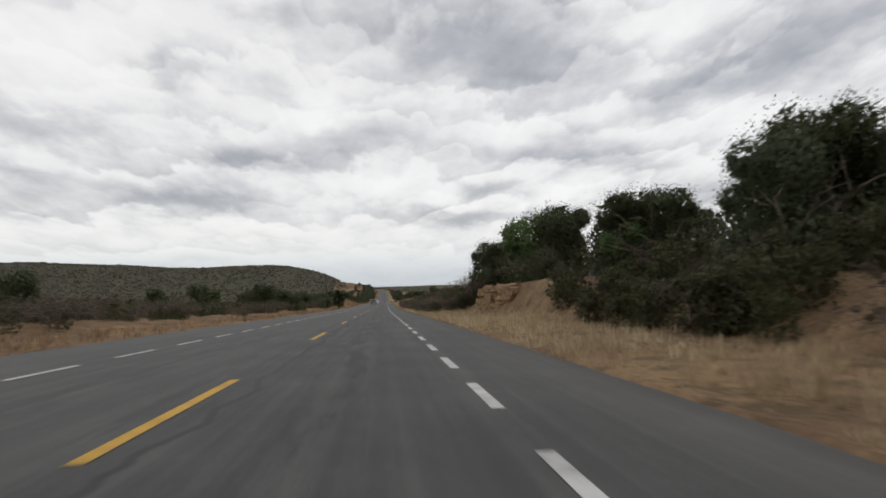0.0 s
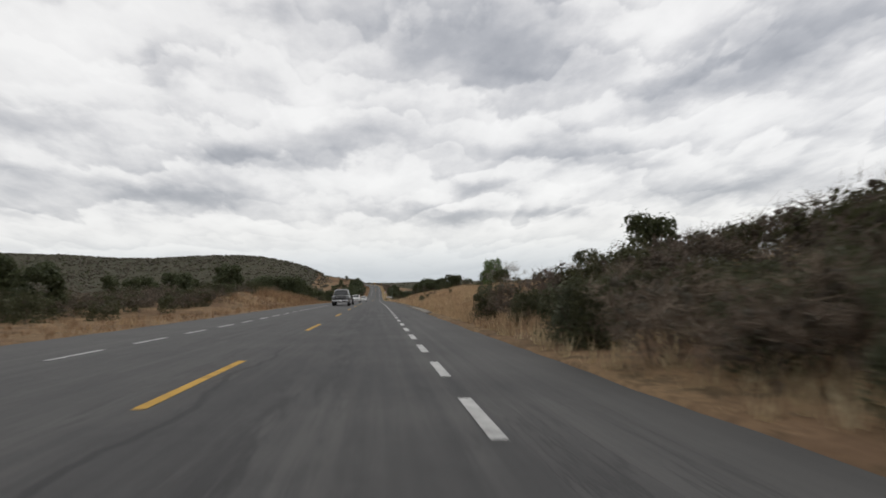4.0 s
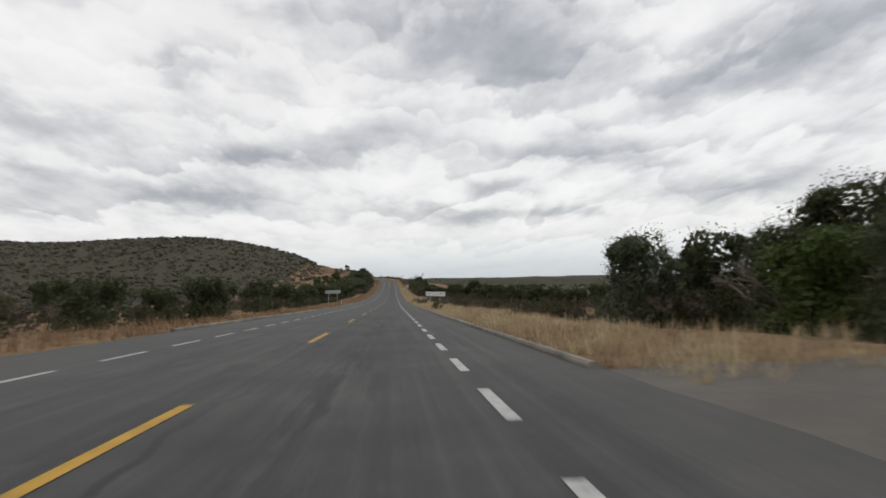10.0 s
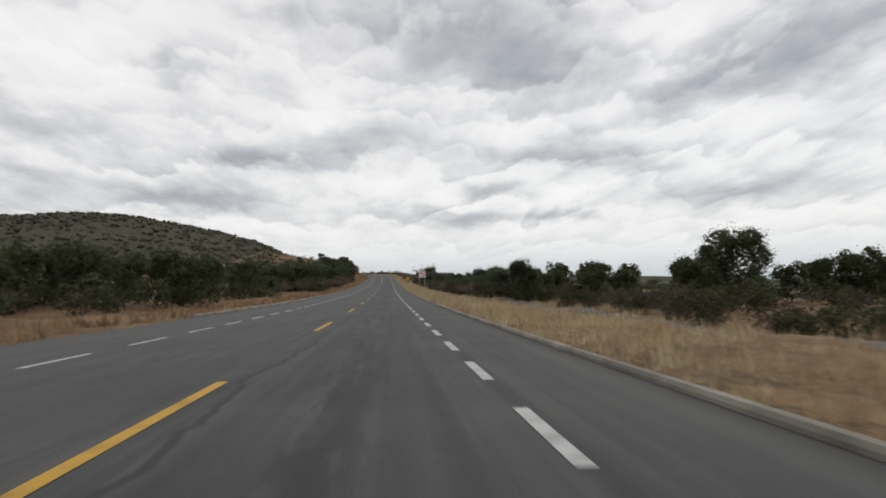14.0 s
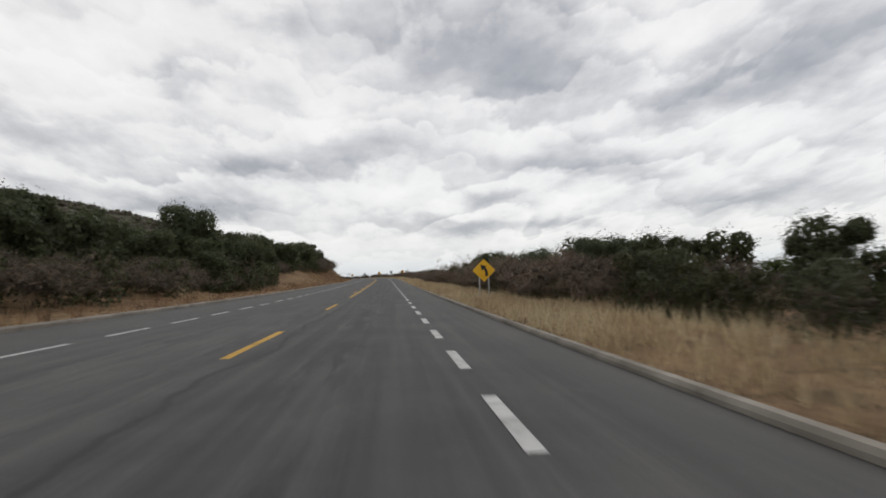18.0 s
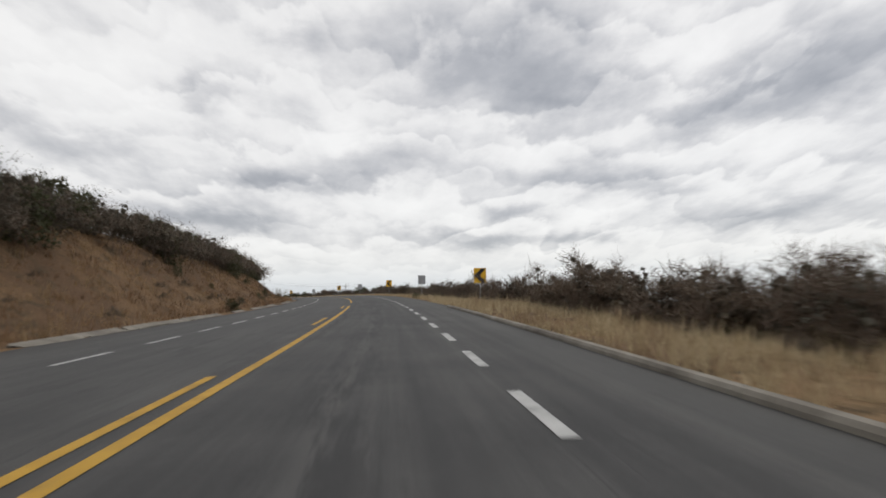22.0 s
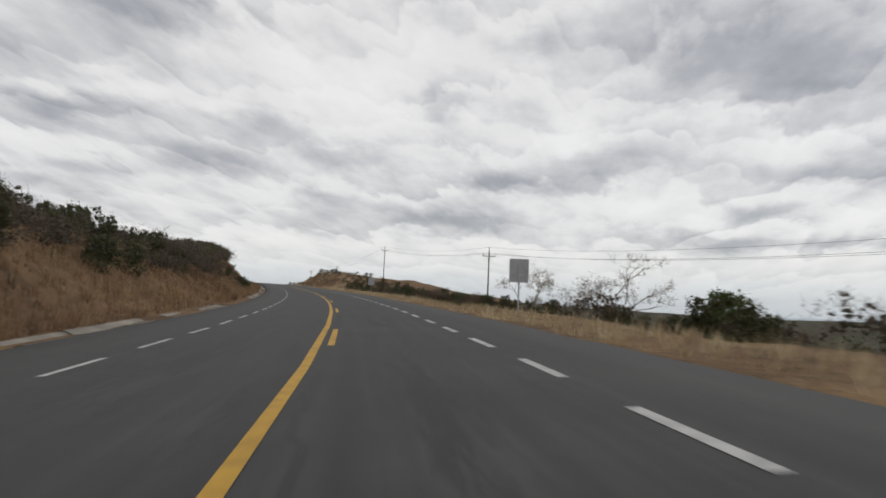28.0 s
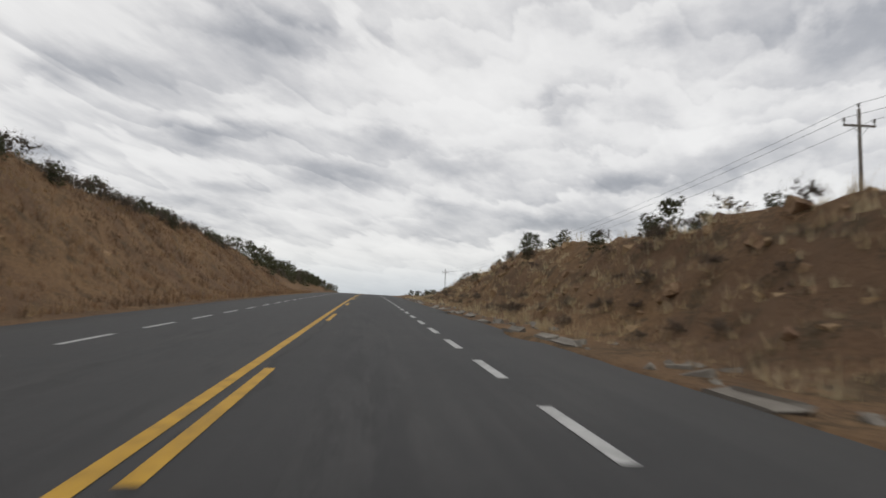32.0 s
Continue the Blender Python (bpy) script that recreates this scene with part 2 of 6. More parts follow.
def asphalt_material():
    m = bpy.data.materials.new("worn_asphalt")
    m.use_nodes = True
    w = Net(m.node_tree)
    tc = w.node("ShaderNodeTexCoord")
    lat, s, _ = w.split(tc.outputs["UV"])
    flat = w.xyz(lat, s, 0.0)
    grain = w.noise(flat, 60.0, 3, 0.7)
    blotch = w.noise(flat, 0.35, 5, 0.6)
    streak = w.noise(w.xyz(w.math("MULTIPLY", lat, 3.0), w.math("MULTIPLY", s, 0.05), 0.0), 1.2, 4, 0.6)
    f = w.math("ADD", w.math("ADD", w.math("MULTIPLY", grain, 0.25), w.math("MULTIPLY", blotch, 0.35)), w.math("MULTIPLY", streak, 0.4))
    col = w.ramp(f, [(0.40, (0.025, 0.025, 0.026)), (0.50, (0.049, 0.048, 0.048)), (0.60, (0.081, 0.079, 0.077))])
    # tyre paths polished darker, oil drip between them
    track = None
    for c, wd in ((0.75, 0.33), (2.35, 0.33), (-1.0, 0.33), (-2.6, 0.33)):
        d = w.math("DIVIDE", w.math("SUBTRACT", lat, c), wd)
        g = w.math("EXPONENT", w.math("MULTIPLY", w.math("MULTIPLY", d, d), -1.0))
        track = g if track is None else w.math("ADD", track, g)
    patchy = w.step(w.noise(w.xyz(lat, w.math("MULTIPLY", s, 0.03), 5.0), 1.0, 4, 0.6), 0.42, 0.62)
    col = w.mix(w.math("MULTIPLY", w.math("MULTIPLY", track, patchy), 0.40), col, (0.033, 0.033, 0.034))
    mott = w.noise(w.xyz(w.math("MULTIPLY", lat, 1.3), w.math("MULTIPLY", s, 0.16), 3.0), 2.2, 6, 0.7)
    band = None
    for c, wd in ((1.55, 0.55), (-0.45, 0.30), (-1.9, 0.7)):
        d = w.math("DIVIDE", w.math("SUBTRACT", lat, c), wd)
        g = w.math("EXPONENT", w.math("MULTIPLY", w.math("MULTIPLY", d, d), -1.0))
        band = g if band is None else w.math("ADD", band, g)
    col = w.mix(w.math("MULTIPLY", w.math("MULTIPLY", w.step(mott, 0.46, 0.60), band), 0.75), col, (0.020, 0.020, 0.021))
    col = w.mix(w.math("MULTIPLY", w.step(w.noise(flat, 3.5, 5, 0.7), 0.56, 0.72), 0.35), col, (0.095, 0.092, 0.088))
    # sealed cracks that wander along the joint and across the lanes
    wander = w.math("MULTIPLY", w.math("SUBTRACT", w.noise(w.xyz(0.0, w.math("MULTIPLY", s, 0.22), 1.0), 1.0, 4, 0.65), 0.5), 1.1)
    seam = w.math("ABSOLUTE", w.math("SUBTRACT", w.math("SUBTRACT", lat, 0.38), wander))
    line = w.step(seam, 0.02, 0.07, 1.0, 0.0)
    gate = w.step(w.noise(w.xyz(7.0, w.math("MULTIPLY", s, 0.018), 0.0), 1.0, 2, 0.5), 0.43, 0.50)
    vor = w.node("ShaderNodeTexVoronoi")
    vor.feature = "DISTANCE_TO_EDGE"
    w.link(w.xyz(w.math("MULTIPLY_ADD", streak, 1.5, w.math("MULTIPLY", lat, 0.30)), w.math("MULTIPLY", s, 0.10), w.math("MULTIPLY", blotch, 0.8)), vor.inputs["Vector"])
    vor.inputs["Scale"].default_value = 1.0
    crack = w.math("MULTIPLY", w.step(vor.outputs["Distance"], 0.004, 0.016, 1.0, 0.0), w.step(w.noise(flat, 0.05, 3, 0.5), 0.5, 0.6))
    cracks = w.math("MAXIMUM", w.math("MULTIPLY", line, gate), w.math("MULTIPLY", crack, 0.8))
    col = w.mix(w.math("MULTIPLY", cracks, 0.75), col, (0.018, 0.018, 0.019))
    # paler dusty shoulders
    edge = w.step(w.math("ABSOLUTE", w.math("SUBTRACT", lat, -0.2)), 3.3, 5.6)
    col = w.mix(w.math("MULTIPLY", edge, 0.30), col, (0.082, 0.079, 0.074))
    # asphalt darker from the bend; oncoming lane's paler colour paints in a windscreen reflection
    col = w.mix(w.math("MULTIPLY", w.step(lat, -0.6, 0.3, 1.0, 0.0), 0.22), col, (0.10, 0.098, 0.095))
    col = w.mix(w.step(s, 1050.0, 1112.0, 0.0, 0.5), col, (0.022, 0.022, 0.023))
    b = w.node("ShaderNodeBsdfPrincipled")
    w.link(col, b.inputs["Base Color"])
    w.link(w.math("MULTIPLY_ADD", f, 0.3, 0.62), b.inputs["Roughness"])
    b.inputs["Specular IOR Level"].default_value = 0.35
    w.link(w.bump(w.math("SUBTRACT", grain, w.math("MULTIPLY", cracks, 0.6)), 0.5, 0.01), b.inputs["Normal"])
    out = w.node("ShaderNodeOutputMaterial")
    w.link(b.outputs[0], out.inputs[0])
    return m


def ground_material(name, dirt, grass, scrub, far=False):
    """Bare soil, straw litter and low green growth in patches."""
    m = bpy.data.materials.new(name)
    m.use_nodes = True
    w = Net(m.node_tree)
    vec = w.node("ShaderNodeTexCoord").outputs["Object"]
    a = w.noise(vec, 0.02 if far else 0.16, 6, 0.6)
    b_ = w.noise(vec, 0.10 if far else 0.9, 6, 0.65)
    c = w.noise(vec, 0.6 if far else 7.0, 5, 0.7)
    col = w.mix(w.step(w.math("ADD", a, w.math("MULTIPLY", c, 0.4)), 0.58, 0.80), grass, dirt)
    col = w.mix(w.step(w.math("ADD", b_, w.math("MULTIPLY", c, 0.5)), 0.72 if not far else 0.55, 0.92), col, scrub)
    col = w.mix(w.step(c, 0.35, 0.75, 0.0, 0.45), col, tuple(v * 0.55 for v in dirt))
    b = w.node("ShaderNodeBsdfPrincipled")
    w.link(col, b.inputs["Base Color"])
    b.inputs["Roughness"].default_value = 0.95
    b.inputs["Specular IOR Level"].default_value = 0.1
    w.link(w.bump(c, 0.9, 0.5 if far else 0.12), b.inputs["Normal"])
    out = w.node("ShaderNodeOutputMaterial")
    w.link(b.outputs[0], out.inputs[0])
    return m


ASPHALT = asphalt_material()
VERGE = ground_material("dry_verge_soil", (0.19, 0.122, 0.075), (0.29, 0.195, 0.11), (0.11, 0.083, 0.05))
CUT_SOIL = ground_material("rusty_cut_soil", (0.150, 0.094, 0.058), (0.225, 0.142, 0.078), (0.088, 0.066, 0.042))
HILL = ground_material("scrub_hillside", (0.088, 0.079, 0.057), (0.076, 0.071, 0.050), (0.058, 0.059, 0.039), far=True)
WHITE_PAINT = material("worn_white_paint", [(0.22, 0.22, 0.215), (0.42, 0.42, 0.41), (0.52, 0.52, 0.51)], 3.0, 0.7, 0.2, 30.0, coords="Object")
YELLOW_PAINT = material("worn_yellow_paint", [(0.27, 0.16, 0.03), (0.45, 0.26, 0.03), (0.52, 0.31, 0.04)], 3.0, 0.7, 0.2, 30.0)
CONCRETE = material("weathered_concrete", [(0.10, 0.088, 0.074), (0.20, 0.18, 0.152), (0.30, 0.278, 0.24)], 0.8, 0.9, 0.5, 18.0, per_object=0.12)
CUT_ROCK = material("ochre_cut_rock", [(0.15, 0.095, 0.06), (0.27, 0.175, 0.10), (0.40, 0.29, 0.17)], 0.7, 0.95, 0.9, 6.0, per_object=0.2, relief=0.15)

# ---- the road's line: knots every 60 m from 40 m behind the start ----
TURN = [3.144, 0.9669, -1.0255, -0.1763, 0.5247, 0.2028, -0.702, 0.1621, -0.0239, -0.3601, 0.2813, 0.0435, -0.311, 1.0865, -0.2155, 2.6773, 11.1064, 11.2037, 10.0923, 11.2856, 9.1778, 3.9041, 0.0449, -0.6529, -0.4493, -0.3143, 0, 0, 0, 0, 0]
GRADE = [-1.3049, -2.4448, -2.7641, -2.289, -1.4458, -1.9706, -2.4184, -2.2838, -2.2539, -1.807, -0.5066, 0.7257, 1.8234, 3.2086, 3.8144, 3.6519, 3.4183, 2.2227, 1.5088, 2.4486, 3.126, 3.463, 3.3304, 2.6802, 2.0262, 1.5, 0.4, -0.8, -1.5, -1.5, -1.5]
BANK = [-2.6626, -2.4102, -2.5192, -2.9677, -3.4209, -3.0358, -2.2728, -1.8188, -1.554, -1.8549, -2.069, -2.112, -2.0926, -1.6948, -0.6675, 1.4351, 3.9804, 5.6393, 6.1521, 5.7929, 4.4136, 1.6902, -0.5424, -1.5847, -1.862, -1.7075, -1.3498, -0.926, -0.5037, -0.1025, 0.2846]
KNOTS = np.arange(-40, 1801, 60.0)
DS = 10.0
STA = np.arange(-40, 1801, DS)
psi = np.radians(np.cumsum(np.interp(STA, KNOTS, TURN)) * DS / 100)
psi -= np.interp(0, STA, psi)
RX, RY = np.cumsum(-np.sin(psi)) * DS, np.cumsum(np.cos(psi)) * DS
RX -= np.interp(0, STA, RX)
RY -= np.interp(0, STA, RY)
RZ = np.cumsum(np.interp(STA, KNOTS, GRADE)) * DS / 100
RZ -= np.interp(0, STA, RZ)
RB = np.interp(STA, KNOTS, BANK) / 100
# the line goes on straight behind the start
BACK = np.arange(-640, -40, 20.0)
STA, psi = np.concatenate([BACK, STA]), np.concatenate([BACK * 0 + psi[0], psi])
RX, RY = np.concatenate([RX[0] + 0 * BACK, RX]), np.concatenate([RY[0] + (BACK + 40), RY])
RZ, RB = np.concatenate([RZ[0] - (BACK + 40) * 0.013, RZ]), np.concatenate([BACK * 0 + RB[0], RB])

KERB_R, KERB_L = 5.65, -6.2       # edges of the pavement, right and left of the centre line


def smooth(v, lo, hi):
    k = np.clip((np.asarray(v, float) - lo) / (hi - lo), 0, 1)
    return k * k * (3 - 2 * k)


def table(rows):
    a = np.array(rows, float)
    return lambda s, k: np.interp(s, a[:, 0], a[:, k])


# side profiles: station, start of the slope beyond the pavement edge, its width, its rise, and the rise farther out (250 m)
SIDE_R = table([
    (-700, 4, 10, 2.0, 5), (20, 5.5, 4, 1.6, 6), (40, 5.0, 2.5, 2.2, 6), (62, 5.0, 2.5, 2.4, 6), (72, 2.5, 14, 3.0, 8), (125, 2.0, 15, 3.3, 7), (165, 2.0, 13, 2.8, 5), (190, 1.0, 8, 1.8, 3), (215, 1.2, 8, 1.7, 3),
    (280, 1.0, 9, 1.8, 3), (325, 1.2, 8, 1.5, 2), (350, 2.0, 8, 0.3, 0), (380, 3, 10, -0.2, -1), (420, 2.0, 9, -0.8, -2), (560, 2.0, 9, -0.8, -2), (640, 3, 9, -0.3, -1),
    (720, 2.5, 8, -0.6, -3), (800, 2.0, 8, -0.9, -8), (880, 2.0, 9, -1.6, -18), (960, 2.0, 10, -2.2, -30), (1090, 3.0, 12, -1.8, -40), (1150, 4.0, 12, -1.4, -40), (1190, 4.0, 12, -1.0, -30), (1212, 4.0, 9, 0.5, -20),
    (1238, 3.0, 7, 1.6, -10), (1258, 2.2, 6, 3.9, -6), (1290, 2.2, 6.5, 4.2, -6), (1314, 2.4, 7, 3.2, -6), (1334, 3, 8, 1.4, -6), (1352, 3, 9, 0.5, -8), (1400, 3, 10, 0.2, -8), (1900, 3, 10, 0, -8)])
SIDE_L = table([
    (-700, 4, 10, 0.4, 0), (0, 4, 10, 0.2, 0), (215, 4, 8, 0.2, 0), (240, 4, 5, 1.6, 1), (300, 4, 6, 1.4, 1), (335, 4, 10, 0.2, 0), (430, 2.5, 9, -0.5, -0.5), (560, 2.5, 9, -0.4, 0), (660, 3, 9, 0.3, 3),
    (740, 3.5, 7, 0.9, 6), (800, 3.5, 6, 1.3, 9), (830, 3.0, 7, 1.9, 12), (880, 1.6, 7, 3.2, 18), (930, 1.5, 8, 3.9, 16), (990, 1.4, 10, 5.2, 16), (1040, 1.2, 11, 7.4, 20), (1080, 1.5, 10, 5.0, 13), (1140, 2.0, 9, 3.6, 9), (1190, 2.0, 7.5, 3.2, 7), (1212, 2.0, 8, 4.7, 8), (1228, 2.0, 8.5, 5.2, 9),
    (1255, 2.2, 10, 6.8, 14), (1290, 2.5, 10, 7.2, 16), (1330, 3, 10, 5.6, 14), (1370, 3, 11, 4.6, 9), (1430, 3, 12, 3.6, 6), (1900, 3, 12, 1.0, 4)])


def lump(x, y, size, seed=0.0):
    """Cheap smooth unevenness, about -1 to 1."""
    a, b = np.asarray(x) / size + seed, np.asarray(y) / size - 1.7 * seed
    return (np.sin(1.3 * a + 1.1 * np.sin(0.7 * b + 0.4)) * np.cos(1.1 * b - 0.8 * np.sin(0.9 * a)) + 0.5 * np.sin(2.9 * a + 1.9 * b) * np.cos(2.3 * b - 1.2 * a)) / 1.4


def ridge(x, y):
    """The wooded ridge left of the road and the hills behind it."""
    body = np.interp(-np.asarray(x), [0, 33, 75, 115, 155, 175, 250, 330, 520, 900, 1600], [0, 9, 20, 31, 40, 42, 40, 37, 47, 42, 20])
    front = smooth(y, 640, 985) * (1 - smooth(y, 1040, 1260))
    far = 38 * np.exp(-((np.asarray(x) + 560) / 240) ** 2 - ((np.asarray(y) - 560) / 210) ** 2)
    return body * front + far


def height(s, lat, x, y):
    """Ground height at a station and offset (world x, y alongside)."""
    s, lat = np.asarray(s, float), np.asarray(lat, float)
    base, bank = np.interp(s, STA, RZ), np.interp(s, STA, RB)
    z = base.copy()
    own = np.zeros_like(z)
    for side, tab, edge in ((1, SIDE_R, KERB_R), (-1, SIDE_L, -KERB_L)):
        out = lat * side - edge
        a, wd, h, far = (tab(s, k) for k in (1, 2, 3, 4))
        rough = smooth(out, 0.6, 6)
        edge_z = base + bank * side * edge - 0.05
        beyond = np.maximum(out - a - wd + 2, 0)
        if side > 0:
            # past the bend the land falls away faster farther out
            beyond = beyond + np.maximum(beyond - 25, 0) * 3 * smooth(s, 760, 880)
        rise = h * smooth(out, a, a + wd) + (far - h) * (1 - np.exp(-beyond / (200 if side > 0 else 38)))
        wave = rough * (0.16 * lump(x, y, 2.1, 3.0) + (0.35 + 0.05 * np.abs(h)) * lump(x, y, 7.0) * smooth(out, a, a + 4)) + 1.6 * lump(x, y, 60.0, 5.0) * smooth(out, 20, 90)
        if side > 0:
            # ledges of rock in the cut
            cut = smooth(s, 1240, 1262) * (1 - smooth(s, 1318, 1336)) * smooth(out, 2.6, 3.4) * (1 - smooth(out, 8.5, 10))
            wave = wave + cut * (0.30 * np.round(1.6 * lump(s * 0.5, rise * 3.0, 0.9, 2.0)) + 0.16 * lump(s, lat, 0.55, 1.0))
        zz = edge_z + rise + wave
        z = np.where(out > 0, zz, z)
        own = np.where(out > 0, np.maximum(rise, 0), own)
    inside = (lat <= KERB_R) & (lat >= KERB_L)
    z = np.where(inside, base + bank * lat - 0.35, z)
    hill = ridge(x, y) * smooth(-lat, 18, 70)
    return z + np.maximum(hill - own, 0)


def place(s, lat):
    """World x, y and heading at a station and offset."""
    p = np.interp(s, STA, psi)
    return np.interp(s, STA, RX) + lat * np.cos(p), np.interp(s, STA, RY) + lat * np.sin(p), p


def ground_at(s, lat):
    x, y, _ = place(s, lat)
    return float(x), float(y), float(height(s, lat, x, y))


def road_at(s, lat, up=0.0):
    x, y, _ = place(s, lat)
    return float(x), float(y), float(np.interp(s, STA, RZ) + lat * np.interp(s, STA, RB) + up)


def sheet(name, X, Y, Z, mat, uv=None):
    """A grid of points as one smooth mesh."""
    r, c = X.shape
    co = np.stack([X, Y, Z], -1).reshape(-1, 3)
    i = np.arange(r * c).reshape(r, c)
    quads = np.stack([i[:-1, :-1], i[:-1, 1:], i[1:, 1:], i[1:, :-1]], -1).reshape(-1, 4)
    me = bpy.data.meshes.new(name)
    me.vertices.add(len(co))
    me.vertices.foreach_set("co", co.ravel().astype(np.float32))
    me.loops.add(quads.size)
    me.loops.foreach_set("vertex_index", quads.ravel().astype(np.int32))
    me.polygons.add(len(quads))
    me.polygons.foreach_set("loop_start", np.arange(0, quads.size, 4, dtype=np.int32))
    me.polygons.foreach_set("use_smooth", np.ones(len(quads), bool))
    me.update(calc_edges=True)
    if uv is not None:
        layer = me.uv_layers.new(name="UVMap")
        layer.data.foreach_set("uv", np.stack(uv, -1).reshape(-1, 2)[quads.ravel()].ravel().astype(np.float32))
    me.materials.append(mat)
    return new(name, me)


def build_ground():
    """Verges and slopes beside the road, and the land out to the horizon."""
    for name, side, edge in (("ground_verge_right", 1, KERB_R), ("ground_verge_left", -1, -KERB_L)):
        s = np.concatenate([np.arange(-100, 1236, 1.6), np.arange(1236, 1336, 0.6), np.arange(1336, 1700, 1.6)])
        out = np.concatenate([[0.0, 0.25], np.arange(0.7, 14, 0.6), np.arange(14, 26, 1.2), np.arange(27, 62, 2.5)])
        Sg, Og = np.meshgrid(s, out, indexing="ij")
        L = side * (edge + Og)
        X, Y, _ = place(Sg, L)
        Z = height(Sg, L, X, Y)
        Z[:, 0] = np.interp(s, STA, RZ) + L[:, 0] * np.interp(s, STA, RB) - 0.25
        ob = sheet(name, X, Y, Z, VERGE)
        # red soil lies open in the cuttings of the bend
        ob.data.materials.append(CUT_SOIL)
        red = np.repeat(s[:-1] > (1200 if side > 0 else 835), len(out) - 1)
        ob.data.polygons.foreach_set("material_index", red.astype(np.int32))
        tagged(ob, "dry straw-coloured verge and slope beside the highway", "ground", kind="structure")
    # the land beyond: one sheet to the horizon, sunk under the verges
    ax = np.concatenate([-np.geomspace(4700, 420, 26), np.arange(-400, 401, 14.0), np.geomspace(420, 4700, 26)])
    ay = np.concatenate([-np.geomspace(4700, 150, 16), np.arange(-130, 1701, 16.0), np.geomspace(1740, 4700, 24)])
    X, Y = np.meshgrid(ax, ay, indexing="xy")
    S, L = nearest(X.ravel(), Y.ravel())
    Z = height(S, L, X.ravel(), Y.ravel())
    Z = np.where(np.abs(L) < 52, Z - 7.0, np.where(np.abs(L) < 66, Z - 0.6, Z))
    dist = np.hypot(X.ravel() + 20, Y.ravel() - 600)
    Z = Z * (1 - smooth(dist, 1300, 2600)) + (-38) * smooth(dist, 1300, 2600)
    tagged(sheet("ground", X, Y, Z.reshape(X.shape), HILL), "scrub-covered plain and wooded ridge reaching the horizon", "ground", kind="structure")


def nearest(x, y):
    """Station and offset of world points."""
    k = np.empty(len(x), int)
    for a in range(0, len(x), 4000):
        d = (x[a:a + 4000, None] - RX) ** 2 + (y[a:a + 4000, None] - RY) ** 2
        k[a:a + 4000] = d.argmin(1)
    dx, dy = x - RX[k], y - RY[k]
    return STA[k] + (-np.sin(psi[k]) * dx + np.cos(psi[k]) * dy), np.cos(psi[k]) * dx + np.sin(psi[k]) * dy


# washed-out bites in the pavement edge: station, half length, depth
BITES = [(322.8, 1.3, 0.75), (298.0, 1.0, 0.3), (262.0, 1.6, 0.4), (785.5, 1.2, 0.2), (1262.0, 1.4, 0.4), (1276.0, 1.0, 0.35)]


def build_road():
    s = np.arange(-100, 1700, 0.8)
    ragged = 0.05 * lump(s, s * 0.3, 1.3, 2.0) + 0.04 * lump(s, s, 0.5, 4.0) + 0.05
    bite_r = ragged.copy()
    for c, half, deep in BITES:
        bite_r += deep * np.exp(-((s - c) / half) ** 4)
    lat = np.array([KERB_L, KERB_L + 0.02, -5, -3.4, -1.7, 0, 1.7, 3.4, 4.4, KERB_R - 0.02, KERB_R])
    Sg, L = np.meshgrid(s, lat, indexing="ij")
    L = L.copy()
    L[:, 9] -= bite_r
    L[:, 10] -= bite_r
    L[:, 0] += ragged
    L[:, 1] += ragged
    X, Y, _ = place(Sg, L)
    Z = np.interp(Sg, STA, RZ) + L * np.interp(Sg, STA, RB)
    Z[:, 0] -= 0.3
    Z[:, -1] -= 0.3
    return tagged(sheet("road", X, Y, Z, ASPHALT, (L, Sg)), "two-lane highway of worn grey asphalt with sealed cracks", "road", kind="structure")


def ribbon(s0, s1, lat, width, up=0.006, n=None):
    """Vertices and faces of a painted stripe along the road."""
    n = n or max(2, int((s1 - s0) / 2.0) + 1)
    st = np.linspace(s0, s1, n)
    v = []
    for t in st:
        for w in (-width / 2, width / 2):
            v.append(road_at(t, lat + w, up))
    return v, [(2 * i, 2 * i + 1, 2 * i + 3, 2 * i + 2) for i in range(n - 1)]


def mesh_of(name, verts, faces, mat):
    me = bpy.data.meshes.new(name)
    me.from_pydata(verts, [], faces)
    me.materials.append(mat)
    return me


def stripe(name, spans, lat, width, mat, parent):
    for s0, s1 in spans:
        v, f = ribbon(s0, s1, lat, width)
        ob = new(name, mesh_of(name, v, f, mat))
        ob.parent = parent


# stations at the middle of dashes, from which the rest are spaced evenly
RHYTHM_R = [6.7, 122.8, 239.4, 278.1, 316.9, 358.3, 435.8, 474.8, 514.0, 552.7, 668.8, 705.3, 709.1, 745.5, 783.8, 823.2, 861.8, 901.8, 945.4, 959.4, 1038.2, 1056.1, 1095.2, 1134.5, 1173.8, 1212.5, 1251.6]
RHYTHM_L = [10.1, 129.6, 246.0, 322.9, 361.6, 442.5, 481.4, 520.3, 558.6, 675.1, 710.9, 751.8, 790.0, 828.6, 868.0, 908.1, 944.5, 966.2, 1042.7, 1057.1, 1100.8, 1140.1, 1179.7, 1219.8, 1258.4]


def rhythm(anchors, pitch=3.86):
    out = list(np.arange(anchors[0] - 8 * pitch, anchors[0] - 0.1, pitch))
    for a, b in zip(anchors, anchors[1:]):
        n = max(1, round((b - a) / pitch))
        out += [a + (b - a) * k / n for k in range(n)]
    return out + list(np.arange(anchors[-1], 1430, pitch))


